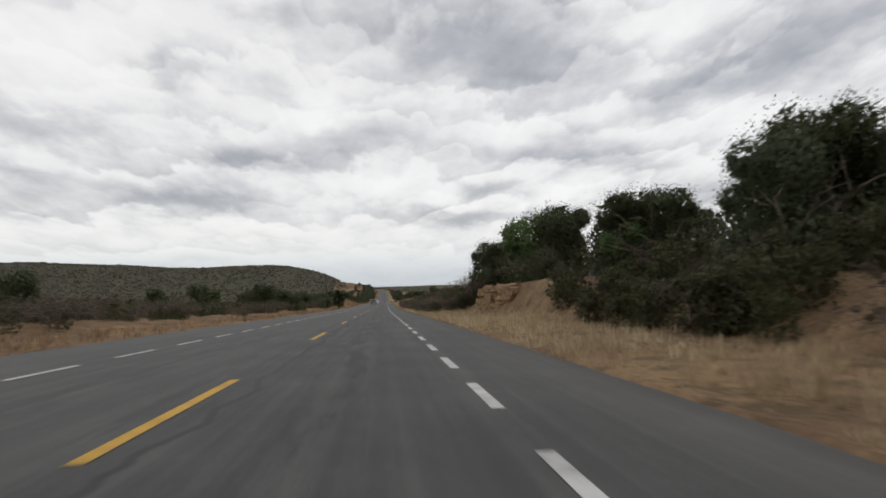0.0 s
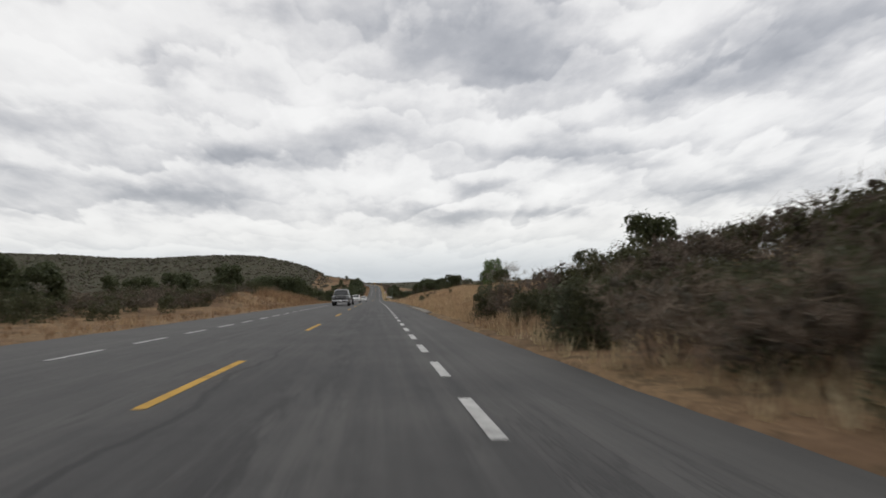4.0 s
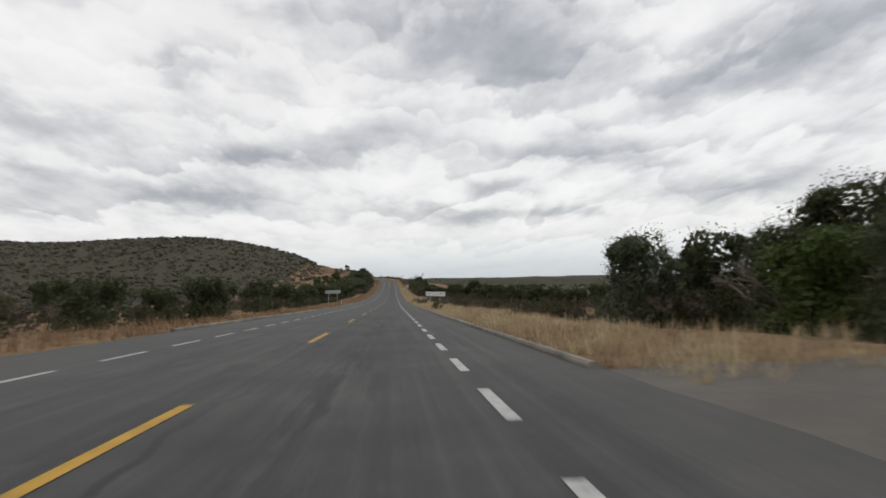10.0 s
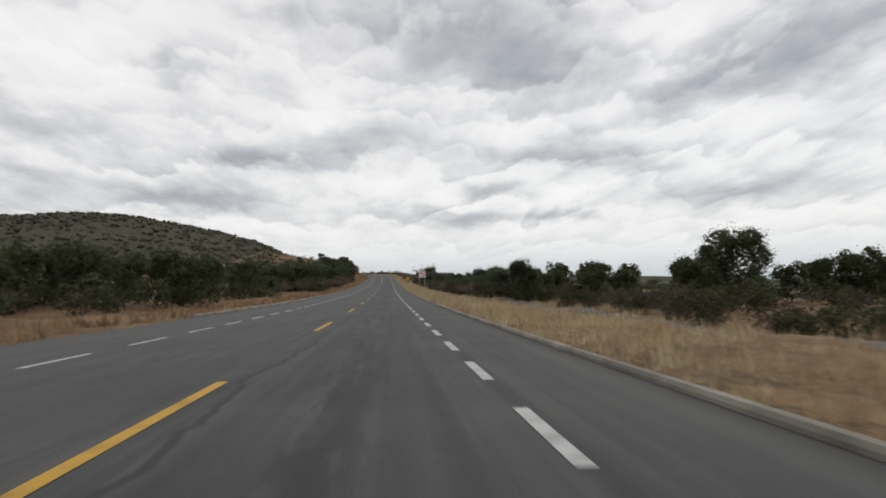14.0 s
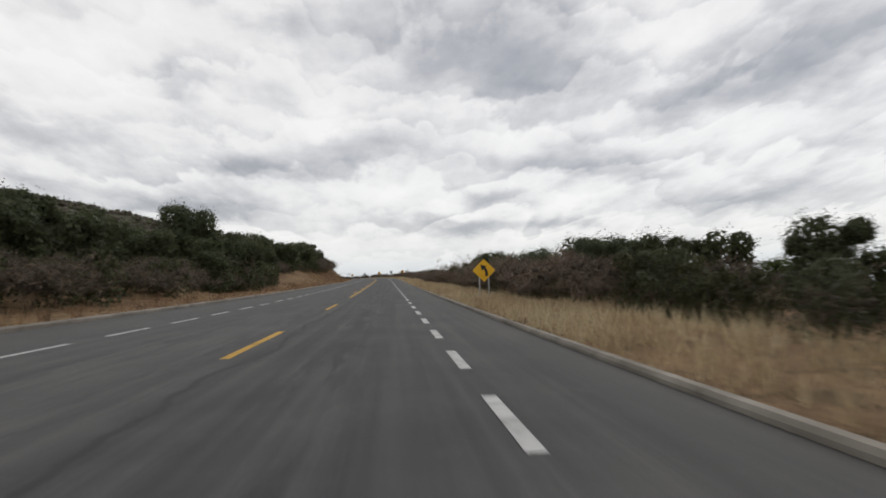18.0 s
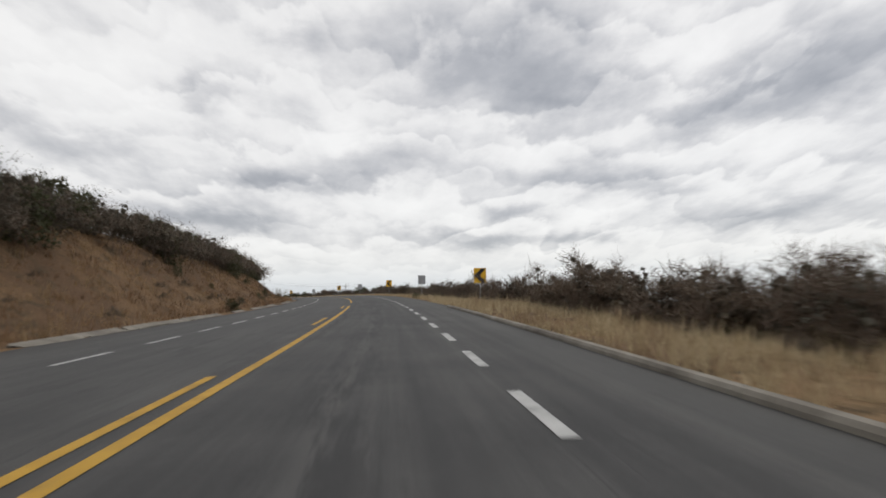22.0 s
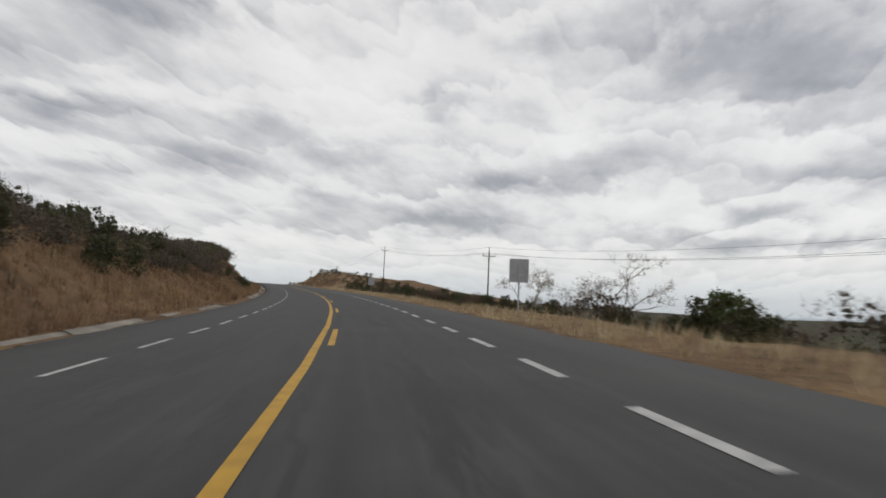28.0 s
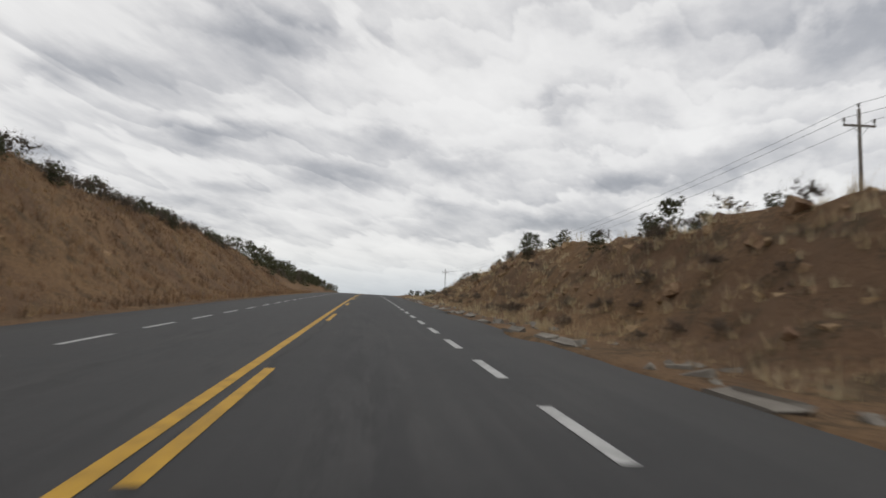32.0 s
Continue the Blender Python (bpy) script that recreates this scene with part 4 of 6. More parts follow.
# scatter: station range, offset range, then how many of each kind, and their sizes
ZONES = [
    (-30, 42, 15.5, 28, dict(tree=30, bush=30, light=4), 0.85, 1.1),
    (-30, 36, 12.0, 16.5, dict(bush=40, grey=10), 0.6, 0.95),
    (6, 33, 11.2, 15.5, dict(bush=46, grey=14), 0.55, 0.9),
    (42, 66, 13.4, 26, dict(tree=9, bush=18, grey=24, light=4), 0.75, 1.1),
    (57, 80, 11.8, 20, dict(bush=34, grey=16), 0.85, 1.15),
    (60, 80, 13.5, 22, dict(tree=9), 0.58, 0.74),
    (64, 186, 7.1, 12, dict(bush=130, grey=120), 0.48, 0.8),
    (64, 186, 11, 24, dict(bush=260, grey=280), 0.6, 0.95),
    (178, 345, 8.5, 17, dict(bush=20, grey=12), 0.18, 0.36),
    (186, 345, 17, 42, dict(tree=18, bush=30, grey=60, bare=4), 0.42, 0.78),
    (300, 352, 14.5, 25, dict(tree=14, light=5, bush=50, grey=24), 0.65, 0.92),
    (324, 354, 15.5, 22, dict(tree=22, light=4), 0.88, 1.1),
    (350, 362, 15, 34, dict(tree=6, bush=8), 0.9, 1.2),
    (404, 428, 15, 40, dict(tree=26, bush=26, grey=8), 0.8, 1.05),
    (440, 520, 22, 56, dict(tree=70, bush=80, grey=60, light=3), 0.50, 0.72),
    (520, 640, 24, 56, dict(tree=70, bush=60, grey=30, light=6), 0.66, 0.92),
    (430, 570, 15, 30, dict(bush=130, grey=150), 0.35, 0.65),
    (288, 326, -15.5, -24, dict(tree=16), 0.9, 1.15),
    (500, 548, 6.6, 11, dict(bush=16), 0.18, 0.36),
    (545, 605, -15.5, -24, dict(tree=14), 0.85, 1.05),
    (425, 545, 10.0, 25, dict(grey=50, bush=50), 0.3, 0.65),
    (545, 650, 15.5, 25, dict(grey=36, bush=40), 0.4, 0.8),
    (600, 706, 12.5, 24, dict(tree=60), 0.52, 0.72),
    (700, 742, 11.0, 20, dict(bush=40, tree=8), 0.50, 0.62),
    (368, 402, 19.5, 32, dict(tree=26, bush=30, bare=3), 0.85, 1.1),
    (846, 888, -15.5, -22, dict(tree=18), 0.85, 1.15),
    (690, 775, -14.5, -23, dict(tree=30, bush=16), 0.85, 1.1),
    (650, 778, -11.0, -17, dict(grey=170, bush=80, tree=16), 0.75, 1.1),
    (600, 720, 10.6, 16, dict(bush=90, grey=50), 0.6, 0.9),
    (720, 800, 9.8, 24, dict(grey=240, bush=60, light=4), 0.8, 1.1),
    (722, 800, 14, 24, dict(tree=14), 0.72, 0.9),
    (800, 900, 10.0, 22, dict(grey=290), 0.78, 1.1),
    (800, 900, 13.0, 24, dict(bush=40), 0.75, 1.0),
    (900, 1062, 10.8, 24, dict(grey=380, bush=16), 0.8, 1.15),
    (900, 985, 10.8, 17, dict(grey=130), 0.75, 1.0),
    (905, 1062, 14, 24, dict(bare=10), 0.45, 0.65),
    (1062, 1130, 12.0, 22, dict(grey=70, bush=50), 0.4, 0.75),
    (1062, 1100, 11.5, 22, dict(bush=46, grey=50), 0.7, 1.0),
    (1076, 1128, 24, 46, dict(bare=5, bush=18, grey=22), 0.9, 1.3),
    (1128, 1215, 9.6, 20, dict(bush=150, grey=80), 0.30, 0.55),
    (1200, 1246, 12.5, 30, dict(grey=44, bush=34), 0.45, 0.8),
    (1250, 1335, 12.5, 26, dict(bush=50, grey=60), 0.3, 0.65),
    (1250, 1335, 8.2, 13, dict(grey=90), 0.12, 0.3),
    (1340, 1480, 14, 36, dict(bush=44, grey=20), 0.5, 0.9),
    (-30, 140, -15, -60, dict(bush=150, tree=40, grey=170), 0.6, 0.9),
    (-30, 235, -13.5, -26, dict(bush=80, tree=10, grey=190), 0.5, 0.85),
    (140, 330, -15.5, -50, dict(bush=150, tree=44, grey=190), 0.6, 0.95),
    (330, 640, -13.0, -44, dict(tree=110, bush=170, grey=150), 0.6, 0.95),
    (640, 830, -14.0, -40, dict(tree=80, bush=86, grey=60), 0.85, 1.1),
    (770, 852, -15.5, -26, dict(tree=30, grey=40), 0.85, 1.15),
    (800, 905, -15.5, -40, dict(grey=140, bush=50, tree=5), 0.7, 1.0),
    (846, 1010, -13.5, -22, dict(grey=460, bush=60), 0.95, 1.3),
    (1000, 1090, -9.0, -17, dict(grey=210, bush=36), 0.25, 0.5),
    (1000, 1090, -16.0, -28, dict(grey=160, bush=50), 0.6, 0.9),
    (870, 1000, -8.8, -13, dict(grey=30, bush=16), 0.2, 0.4),
    (1080, 1180, -12.0, -34, dict(grey=180, bush=110, light=4), 0.7, 1.1),
    (1175, 1225, -9.0, -14, dict(grey=50, bush=24), 0.2, 0.4),
    (1186, 1206, -9.0, -13, dict(bush=14), 0.4, 0.7),
    (1170, 1262, -15.2, -25, dict(grey=280, bush=60), 1.0, 1.3),
    (1255, 1335, -16.5, -26, dict(grey=170, bush=40), 0.45, 0.7),
    (1335, 1500, -13, -46, dict(bush=150, grey=20), 0.9, 1.4),
    (-30, 260, -15.0, -26.5, dict(grey=180, bush=120), 0.42, 0.68),
    (560, 650, 15.5, 30, dict(grey=80, bush=90), 0.4, 0.7),
    (905, 990, 11.0, 20, dict(grey=120), 0.75, 1.0),
]


def scatter():
    rng = np.random.default_rng(5)
    spots = {k: [] for k in LOOK}
    for s0, s1, l0, l1, kinds, lo, hi in ZONES:
        for k, n in kinds.items():
            for _ in range(n):
                # thicker towards the road, where each can be told apart
                q = rng.random() ** 1.35
                spots[k].append((rng.uniform(s0, s1), l0 + (l1 - l0) * q, rng.uniform(0, 360), rng.uniform(lo, hi), int(rng.integers(0, 4))))
    rest = []
    for k, rows in spots.items():
        rows.sort(key=lambda r: r[1] if r[1] > 0 else 5 - r[1])
        for i, (s, lat, turn, size, var) in enumerate(rows):
            if i < {'tree': 80, 'bush': 240, 'grey': 290}.get(k, 60):
                plant(k, var % len(ARRAYS[k]), upright(s, lat, turn, size, high=rng.uniform(0.85, 1.15)))
            else:
                rest.append((k, s, lat, turn, size, var))
    # the thicket behind them, thinned out
    for side in (1, -1):
        wv, wf, lv, lf, li = [], [], [], [], []
        wn = ln = 0

        def put(v, f, m, mat):
            nonlocal ln
            lv.append(v @ m[:3, :3].T + m[:3, 3])
            lf.append(f + ln)
            li.append(np.full(len(f), mat))
            ln += len(v)

        for k, s, lat, turn, size, var in rest:
            if lat * side < 0 or (abs(lat) > 27 and int(turn) % 2):
                continue
            (v, f), (a, b), tg, inner = ARRAYS[k][var % len(ARRAYS[k])]
            m = np.array(upright(s, lat, turn, size))
            mat = {"tree": 0, "bush": 1, "grey": 2, "bare": 1, "light": 3}[k]
            deep = (abs(lat) > 17) + (abs(lat) > 25)
            few = (4, 5, 8)[deep] if k != "tree" else (5, 6, 10)[deep]
            leaf = a.reshape(-1, 3, 3)[var::few]
            cen = leaf.mean(1, keepdims=True)
            leaf = ((leaf - cen) * (1.2, 1.35, 1.6)[deep] + cen).reshape(-1, 3)
            put(leaf, np.arange(len(leaf)).reshape(-1, 3), m, mat)
            if inner is not None:
                part_ = inner.reshape(-1, 3, 3)[var % 2::2 + (deep > 1)]
                mid = part_.mean(1, keepdims=True)
                part_ = ((part_ - mid) * (1.3 if deep < 2 else 1.5) + mid).reshape(-1, 3)
                put(part_, np.arange(len(part_)).reshape(-1, 3), m, mat)
            if tg:
                tw = tg[0].reshape(-1, 3, 3)[::(5, 7, 14)[deep]].reshape(-1, 3)
                put(tw, np.arange(len(tw)).reshape(-1, 3), m, 4)
            nf = min(10, len(f))
            v, f = v[: f[:nf].max() + 1], f[:nf]
            wv.append(v @ m[:3, :3].T + m[:3, 3])
            wf.append(f + wn)
            wn += len(v)
        top = tagged(new("thicket"), "dense mixed thorn scrub behind the first row of bushes", "scrub", kind="stuff")
        new("understorey", mesh_from("understorey", np.concatenate(wv), np.concatenate(wf), [TWIG])).parent = top
        new("foliage", mesh_from("foliage", np.concatenate(lv), np.concatenate(lf), [LEAF_DARK, LEAF_MID, LEAF_GREY, LEAF_FRESH, TWIG], np.concatenate(li))).parent = top


def far_scrub():
    """Low woods on the ridge and the plain, as many small ragged clumps."""
    rng = np.random.default_rng(8)
    clump = []
    for j in range(8):
        c = rng.normal(size=(1, 3)) * np.array([0.7, 0.7, 0.15])
        c[:, 2] = np.abs(c[:, 2]) + 0.35
        v, f = masses(c, rng.uniform(0.8, 1.2, 1), rng, 0.7)
        p = rng.normal(size=(6, 3)) * np.array([0.8, 0.8, 0.45])
        p[:, 2] = np.abs(p[:, 2]) + 0.5
        b = blades(p, 0.4, 0.2, rng, 0.1)
        clump.append((np.concatenate([v, b[0]]), np.concatenate([f, b[1] + len(v)])))

    def sow(name, label, xs, ys, n, lo, hi, low, high, mats):
        x, y = rng.uniform(*xs, n), rng.uniform(*ys, n)
        s, lat = nearest(x, y)
        ok = (lat > lo) & (lat < hi)
        x, y, s, lat = x[ok], y[ok], s[ok], lat[ok]
        z = height(s, lat, x, y)
        size = rng.uniform(low, high, len(x))
        V, F, I, n = [], [], [], 0
        for i in range(len(x)):
            c, f = clump[i % 8]
            a = rng.uniform(0, 6.28)
            r = np.array([[math.cos(a), -math.sin(a), 0], [math.sin(a), math.cos(a), 0], [0, 0, 1]])
            V.append((c @ r.T) * size[i] + np.array([x[i], y[i], z[i] - 0.3]))
            F.append(f + n)
            I.append(np.full(len(f), int(rng.random() * len(mats))))
            n += len(c)
        tagged(new(name, mesh_from(name, np.concatenate(V), np.concatenate(F), mats, np.concatenate(I))), label, "scrub", kind="stuff")
    sow("ridge_woods", "grey-green low woods covering the distant ridge", (-620, 10), (560, 1200), 14000, -700, -48, 0.8, 1.8, [LEAF_MID, LEAF_GREY, LEAF_GREY, LEAF_GREY])
    sow("left_plain_scrub", "grey-green scrub on the flat land beyond the verge", (-420, 0), (-20, 640), 3600, -420, -55, 1.0, 2.2, [LEAF_MID, LEAF_GREY, LEAF_GREY, LEAF_DARK])
    sow("right_plain_scrub", "dark green scrub on the plain below the road", (20, 420), (-20, 1400), 4200, 40, 420, 1.1, 2.0, [LEAF_MID, LEAF_DARK, LEAF_DARK, LEAF_GREY])


# ---- dry grass ----
def grass(name, label, parts, mats, seed):
    """Tufts of dry blades: parts are (stations, distances beyond the pavement edge, side, tufts per square metre, blade height)."""
    rng = np.random.default_rng(seed)
    V, I = [], []
    for s0, s1, o0, o1, side, dense, tall in parts:
        n = int((s1 - s0) * (o1 - o0) * dense)
        s, o = rng.uniform(s0, s1, n), rng.uniform(o0, o1, n)
        lat = side * ((KERB_R if side > 0 else -KERB_L) + o)
        x, y, _ = place(s, lat)
        # patches with little growth
        keep = lump(x, y, 3.2, 9.0) + rng.normal(scale=0.5, size=n) > -0.75
        s, lat, x, y = s[keep], lat[keep], x[keep], y[keep]
        z = height(s, lat, x, y)
        n, k = len(x), 7
        ang = rng.uniform(0, 2 * np.pi, (n, k))
        rad = rng.uniform(0, 0.16, (n, k))
        bx, by = x[:, None] + rad * np.cos(ang), y[:, None] + rad * np.sin(ang)
        h = tall * rng.uniform(0.55, 1.3, (n, 1)) * rng.uniform(0.6, 1.1, (n, k)) * np.clip(1 + 0.35 * lump(x, y, 5.0, 2.0) + 0.55 * lump(x, y, 0.9, 6.0), 0.25, 2)[:, None]
        lean = h * rng.uniform(0.15, 0.65, (n, k))
        wd = rng.uniform(0.008, 0.019, (n, k)) * (0.7 + tall)
        px, py = -np.sin(ang) * wd, np.cos(ang) * wd
        bz = np.repeat(z[:, None], k, 1) - 0.05
        tx, ty, tz = bx + lean * np.cos(ang), by + lean * np.sin(ang), bz + h
        q = np.stack([np.stack([bx - px, by - py, bz], -1), np.stack([bx + px, by + py, bz], -1), np.stack([tx, ty, tz], -1)], 2)
        V.append(q.reshape(-1, 3))
        patch = lump(x, y, 1.1, 7.0) * 0.6 + lump(x, y, 3.7, 1.0) * 0.6 + rng.normal(scale=0.35, size=n)
        I.append(np.repeat(np.clip(np.floor((patch + 0.75) / 1.5 * len(mats)), 0, len(mats) - 1), k))
    V = np.concatenate(V)
    return tagged(new(name, mesh_from(name, V, np.arange(len(V)).reshape(-1, 3), mats, np.concatenate(I))), label, "grass", kind="stuff")


grass("verge_grass_right", "straw-coloured dry grass along the pavement edge", [
    (-15, 130, 0.3, 5.8, 1, 5.0, 0.40), (130, 178, 0.4, 4, 1, 3.6, 0.45), (345, 360, 0.3, 12, 1, 8.0, 0.45), (360, 369, 0.8, 12, 1, 8.0, 0.45), (369, 373, 5.0, 12, 1, 8.0, 0.45),
    (398, 640, 0.02, 4.5, 1, 8.0, 0.40), (400, 640, 3.6, 14, 1, 1.1, 0.45), (640, 900, 0.02, 4.2, 1, 9.0, 0.45), (640, 900, 3.6, 7, 1, 1.2, 0.4),
    (900, 1240, 0.4, 5.0, 1, 4.0, 0.40), (1195, 1340, 1.4, 10, 1, 4.0, 0.42)], [STRAW_RED, STRAW, STRAW, STRAW_PALE], 3)
grass("bank_grass", "tall rusty dry grass covering the roadside bank", [(174, 348, 0.7, 11.5, 1, 11.0, 0.48)], [STRAW_RED, STRAW_TAN, STRAW_TAN, STRAW], 6)
grass("verge_grass_left", "straw-coloured dry grass on the far side of the road", [
    (-10, 330, 0.4, 5.5, -1, 2.2, 0.35), (225, 330, 5, 11, -1, 2.4, 0.6), (246, 300, 5, 12, -1, 4.0, 1.0), (330, 640, 0.4, 4.5, -1, 2.4, 0.5), (640, 840, 0.4, 6.0, -1, 2.4, 0.4),
    (830, 1100, 1.0, 12, -1, 5.5, 0.42), (1100, 1240, 1.0, 11, -1, 5.0, 0.62), (1240, 1345, 1.0, 13, -1, 5.5, 0.45)], [STRAW_DARK, STRAW_RED, STRAW_RED, STRAW], 4)
scatter()
far_scrub()


# ---- small parts ----
def part(name, me, parent, label=""):
    ob = new(name, me)
    ob.parent = parent
    if label:
        ob["label"] = label
    return ob


def bm_mesh(name, build, mats, smooth_faces=False):
    bm = bmesh.new()
    build(bm)
    me = bpy.data.meshes.new(name)
    bm.normal_update()
    bm.to_mesh(me)
    bm.free()
    for m in (mats if isinstance(mats, (list, tuple)) else [mats]):
        me.materials.append(m)
    if smooth_faces:
        me.polygons.foreach_set("use_smooth", np.ones(len(me.polygons), bool))
    return me


def box(bm, x0, x1, y0, y1, z0, z1, bevel=0.0):
    r = bmesh.ops.create_cube(bm, size=1.0)
    for v in r["verts"]:
        v.co = Vector(((x0 + x1) / 2 + v.co.x * (x1 - x0), (y0 + y1) / 2 + v.co.y * (y1 - y0), (z0 + z1) / 2 + v.co.z * (z1 - z0)))
    if bevel:
        es = list({e for v in r["verts"] for e in v.link_edges})
        bmesh.ops.bevel(bm, geom=es, offset=bevel, segments=2, affect="EDGES", profile=0.6)


def rod(bm, p0, p1, r0, r1=None, seg=10):
    p0, p1 = Vector(p0), Vector(p1)
    d = p1 - p0
    m = Matrix.Translation((p0 + p1) / 2) @ d.to_track_quat("Z", "Y").to_matrix().to_4x4()
    bmesh.ops.create_cone(bm, cap_ends=True, segments=seg, radius1=r0, radius2=r0 if r1 is None else r1, depth=d.length, matrix=m)


def plate(bm, pts, y, depth):
    """A flat board with the outline pts (x, z), its face at y, thickness away from the viewer."""
    a = [bm.verts.new((x, y, z)) for x, z in pts]
    b = [bm.verts.new((x, y + depth, z)) for x, z in pts]
    bm.faces.new(a)
    bm.faces.new(b[::-1])
    for i in range(len(pts)):
        j = (i + 1) % len(pts)
        bm.faces.new((a[j], a[i], b[i], b[j]))


def rounded(x0, x1, z0, z1, r, n=4):
    pts = []
    for cx, cz, a0 in ((x1 - r, z0 + r, -90), (x1 - r, z1 - r, 0), (x0 + r, z1 - r, 90), (x0 + r, z0 + r, 180)):
        for k in range(n + 1):
            a = radians(a0 + 90 * k / n)
            pts.append((cx + r * math.cos(a), cz + r * math.sin(a)))
    return pts


def lettering(name, text, size, mat, depth=0.004):
    """Raised letters from the built-in font, upright in the x-z plane, centred."""
    cu = bpy.data.curves.new(name, "FONT")
    cu.body, cu.size, cu.align_x, cu.align_y, cu.extrude = text, size, "CENTER", "CENTER", depth
    tmp = bpy.data.objects.new(name, cu)
    me = bpy.data.meshes.new_from_object(tmp)
    bpy.data.objects.remove(tmp)
    bpy.data.curves.remove(cu)
    me.transform(Matrix.Rotation(radians(90), 4, "X"))
    me.materials.clear()
    me.materials.append(mat)
    return me


GALV = material("galvanised_steel", [(0.28, 0.29, 0.30), (0.40, 0.41, 0.42), (0.50, 0.51, 0.52)], 4.0, 0.55, 0.1, 30.0, metal=0.6)
SIGN_BACK = material("bare_aluminium_back", [(0.30, 0.31, 0.33), (0.36, 0.37, 0.39), (0.42, 0.43, 0.45)], 2.0, 0.5, 0.05, 30.0, metal=0.3)
SIGN_WHITE = material("white_sign_sheeting", [(0.60, 0.60, 0.59), (0.72, 0.72, 0.71), (0.78, 0.78, 0.77)], 1.2, 0.5, 0.05, 25.0)
SIGN_YELLOW = material("yellow_sign_sheeting", [(0.62, 0.34, 0.015), (0.74, 0.42, 0.02), (0.78, 0.46, 0.03)], 1.2, 0.5, 0.05, 25.0)
SIGN_BLACK = material("black_sign_paint", [(0.012, 0.012, 0.013), (0.02, 0.02, 0.02), (0.03, 0.03, 0.03)], 2.0, 0.5, 0.05, 25.0)
SIGN_RED = material("red_sign_paint", [(0.36, 0.02, 0.025), (0.48, 0.03, 0.035), (0.52, 0.05, 0.05)], 2.0, 0.5, 0.05, 25.0)
POLE_WOOD = material("weathered_pole", [(0.09, 0.075, 0.065), (0.15, 0.13, 0.11), (0.21, 0.185, 0.16)], 3.0, 0.9, 0.5, 30.0)
INSULATOR = material("grey_porcelain", [(0.25, 0.24, 0.23), (0.32, 0.31, 0.30)], 5.0, 0.3, 0.0, 20.0)
CABLE = material("grey_cable", [(0.10, 0.10, 0.11), (0.16, 0.16, 0.17)], 5.0, 0.5, 0.0, 20.0, metal=0.4)


def standing(s, lat, turn=0.0, tilt=0.0, sink=0.0):
    x, y, z = ground_at(s, lat)
    return pose(x, y, z - sink, tilt, 0, math.degrees(float(np.interp(s, STA, psi))) + turn)


def bridge_sign():
    top = tagged(new("bridge_sign"), "white road sign with black letters on two galvanised posts", "road sign")
    for x in (-0.72, 0.72):
        part("post", bm_mesh("post", lambda bm: box(bm, x - 0.04, x + 0.04, 0.02, 0.10, -0.3, 1.62, 0.008), GALV), top, "galvanised steel post")
    board = part("board", bm_mesh("board", lambda bm: plate(bm, rounded(-1.43, 1.43, 1.52, 2.18, 0.03), 0.0, 0.018), SIGN_WHITE), top, "white sheet-metal board")
    part("rim", bm_mesh("rim", lambda bm: [box(bm, *b) for b in ((-1.40, 1.40, -0.003, -0.001, 2.135, 2.150), (-1.40, 1.40, -0.003, -0.001, 1.55, 1.565), (-1.40, -1.385, -0.003, -0.001, 1.566, 2.134), (1.385, 1.40, -0.003, -0.001, 1.566, 2.134))], SIGN_BLACK), board, "thin black border line")
    for word, mid, wide in (("PUENTE", -0.86, 0.90), ("EL", -0.11, 0.28), ("CUERNO", 0.66, 0.95)):
        me = lettering("lettering", word, 0.33, SIGN_BLACK, 0.002)
        xs = [v.co.x for v in me.vertices]
        me.transform(Matrix.Translation((mid, -0.006, 1.85)) @ Matrix.Diagonal((wide / (max(xs) - min(xs)), 1, 0.95, 1)))
        part("lettering", me, board, "black capital letters")
    top.matrix_world = standing(479.9, 8.35, sink=0.10) @ Matrix.Rotation(radians(3.0), 4, "Y")
    return top


def sign_seen_from_behind():
    top = tagged(new("bridge_sign"), "back of a long road sign on two posts facing away", "road sign")
    for x in (-0.8, 0.8):
        part("post", bm_mesh("post", lambda bm: box(bm, x - 0.04, x + 0.04, -0.09, -0.01, -0.3, 2.75, 0.008), GALV), top, "galvanised steel post")
    part("board", bm_mesh("board", lambda bm: plate(bm, rounded(-1.45, 1.45, 2.2, 2.82, 0.03), 0.0, 0.018), SIGN_BACK), top, "bare metal back of the board")
    top.matrix_world = standing(508.6, -9.3, 0)
    return top


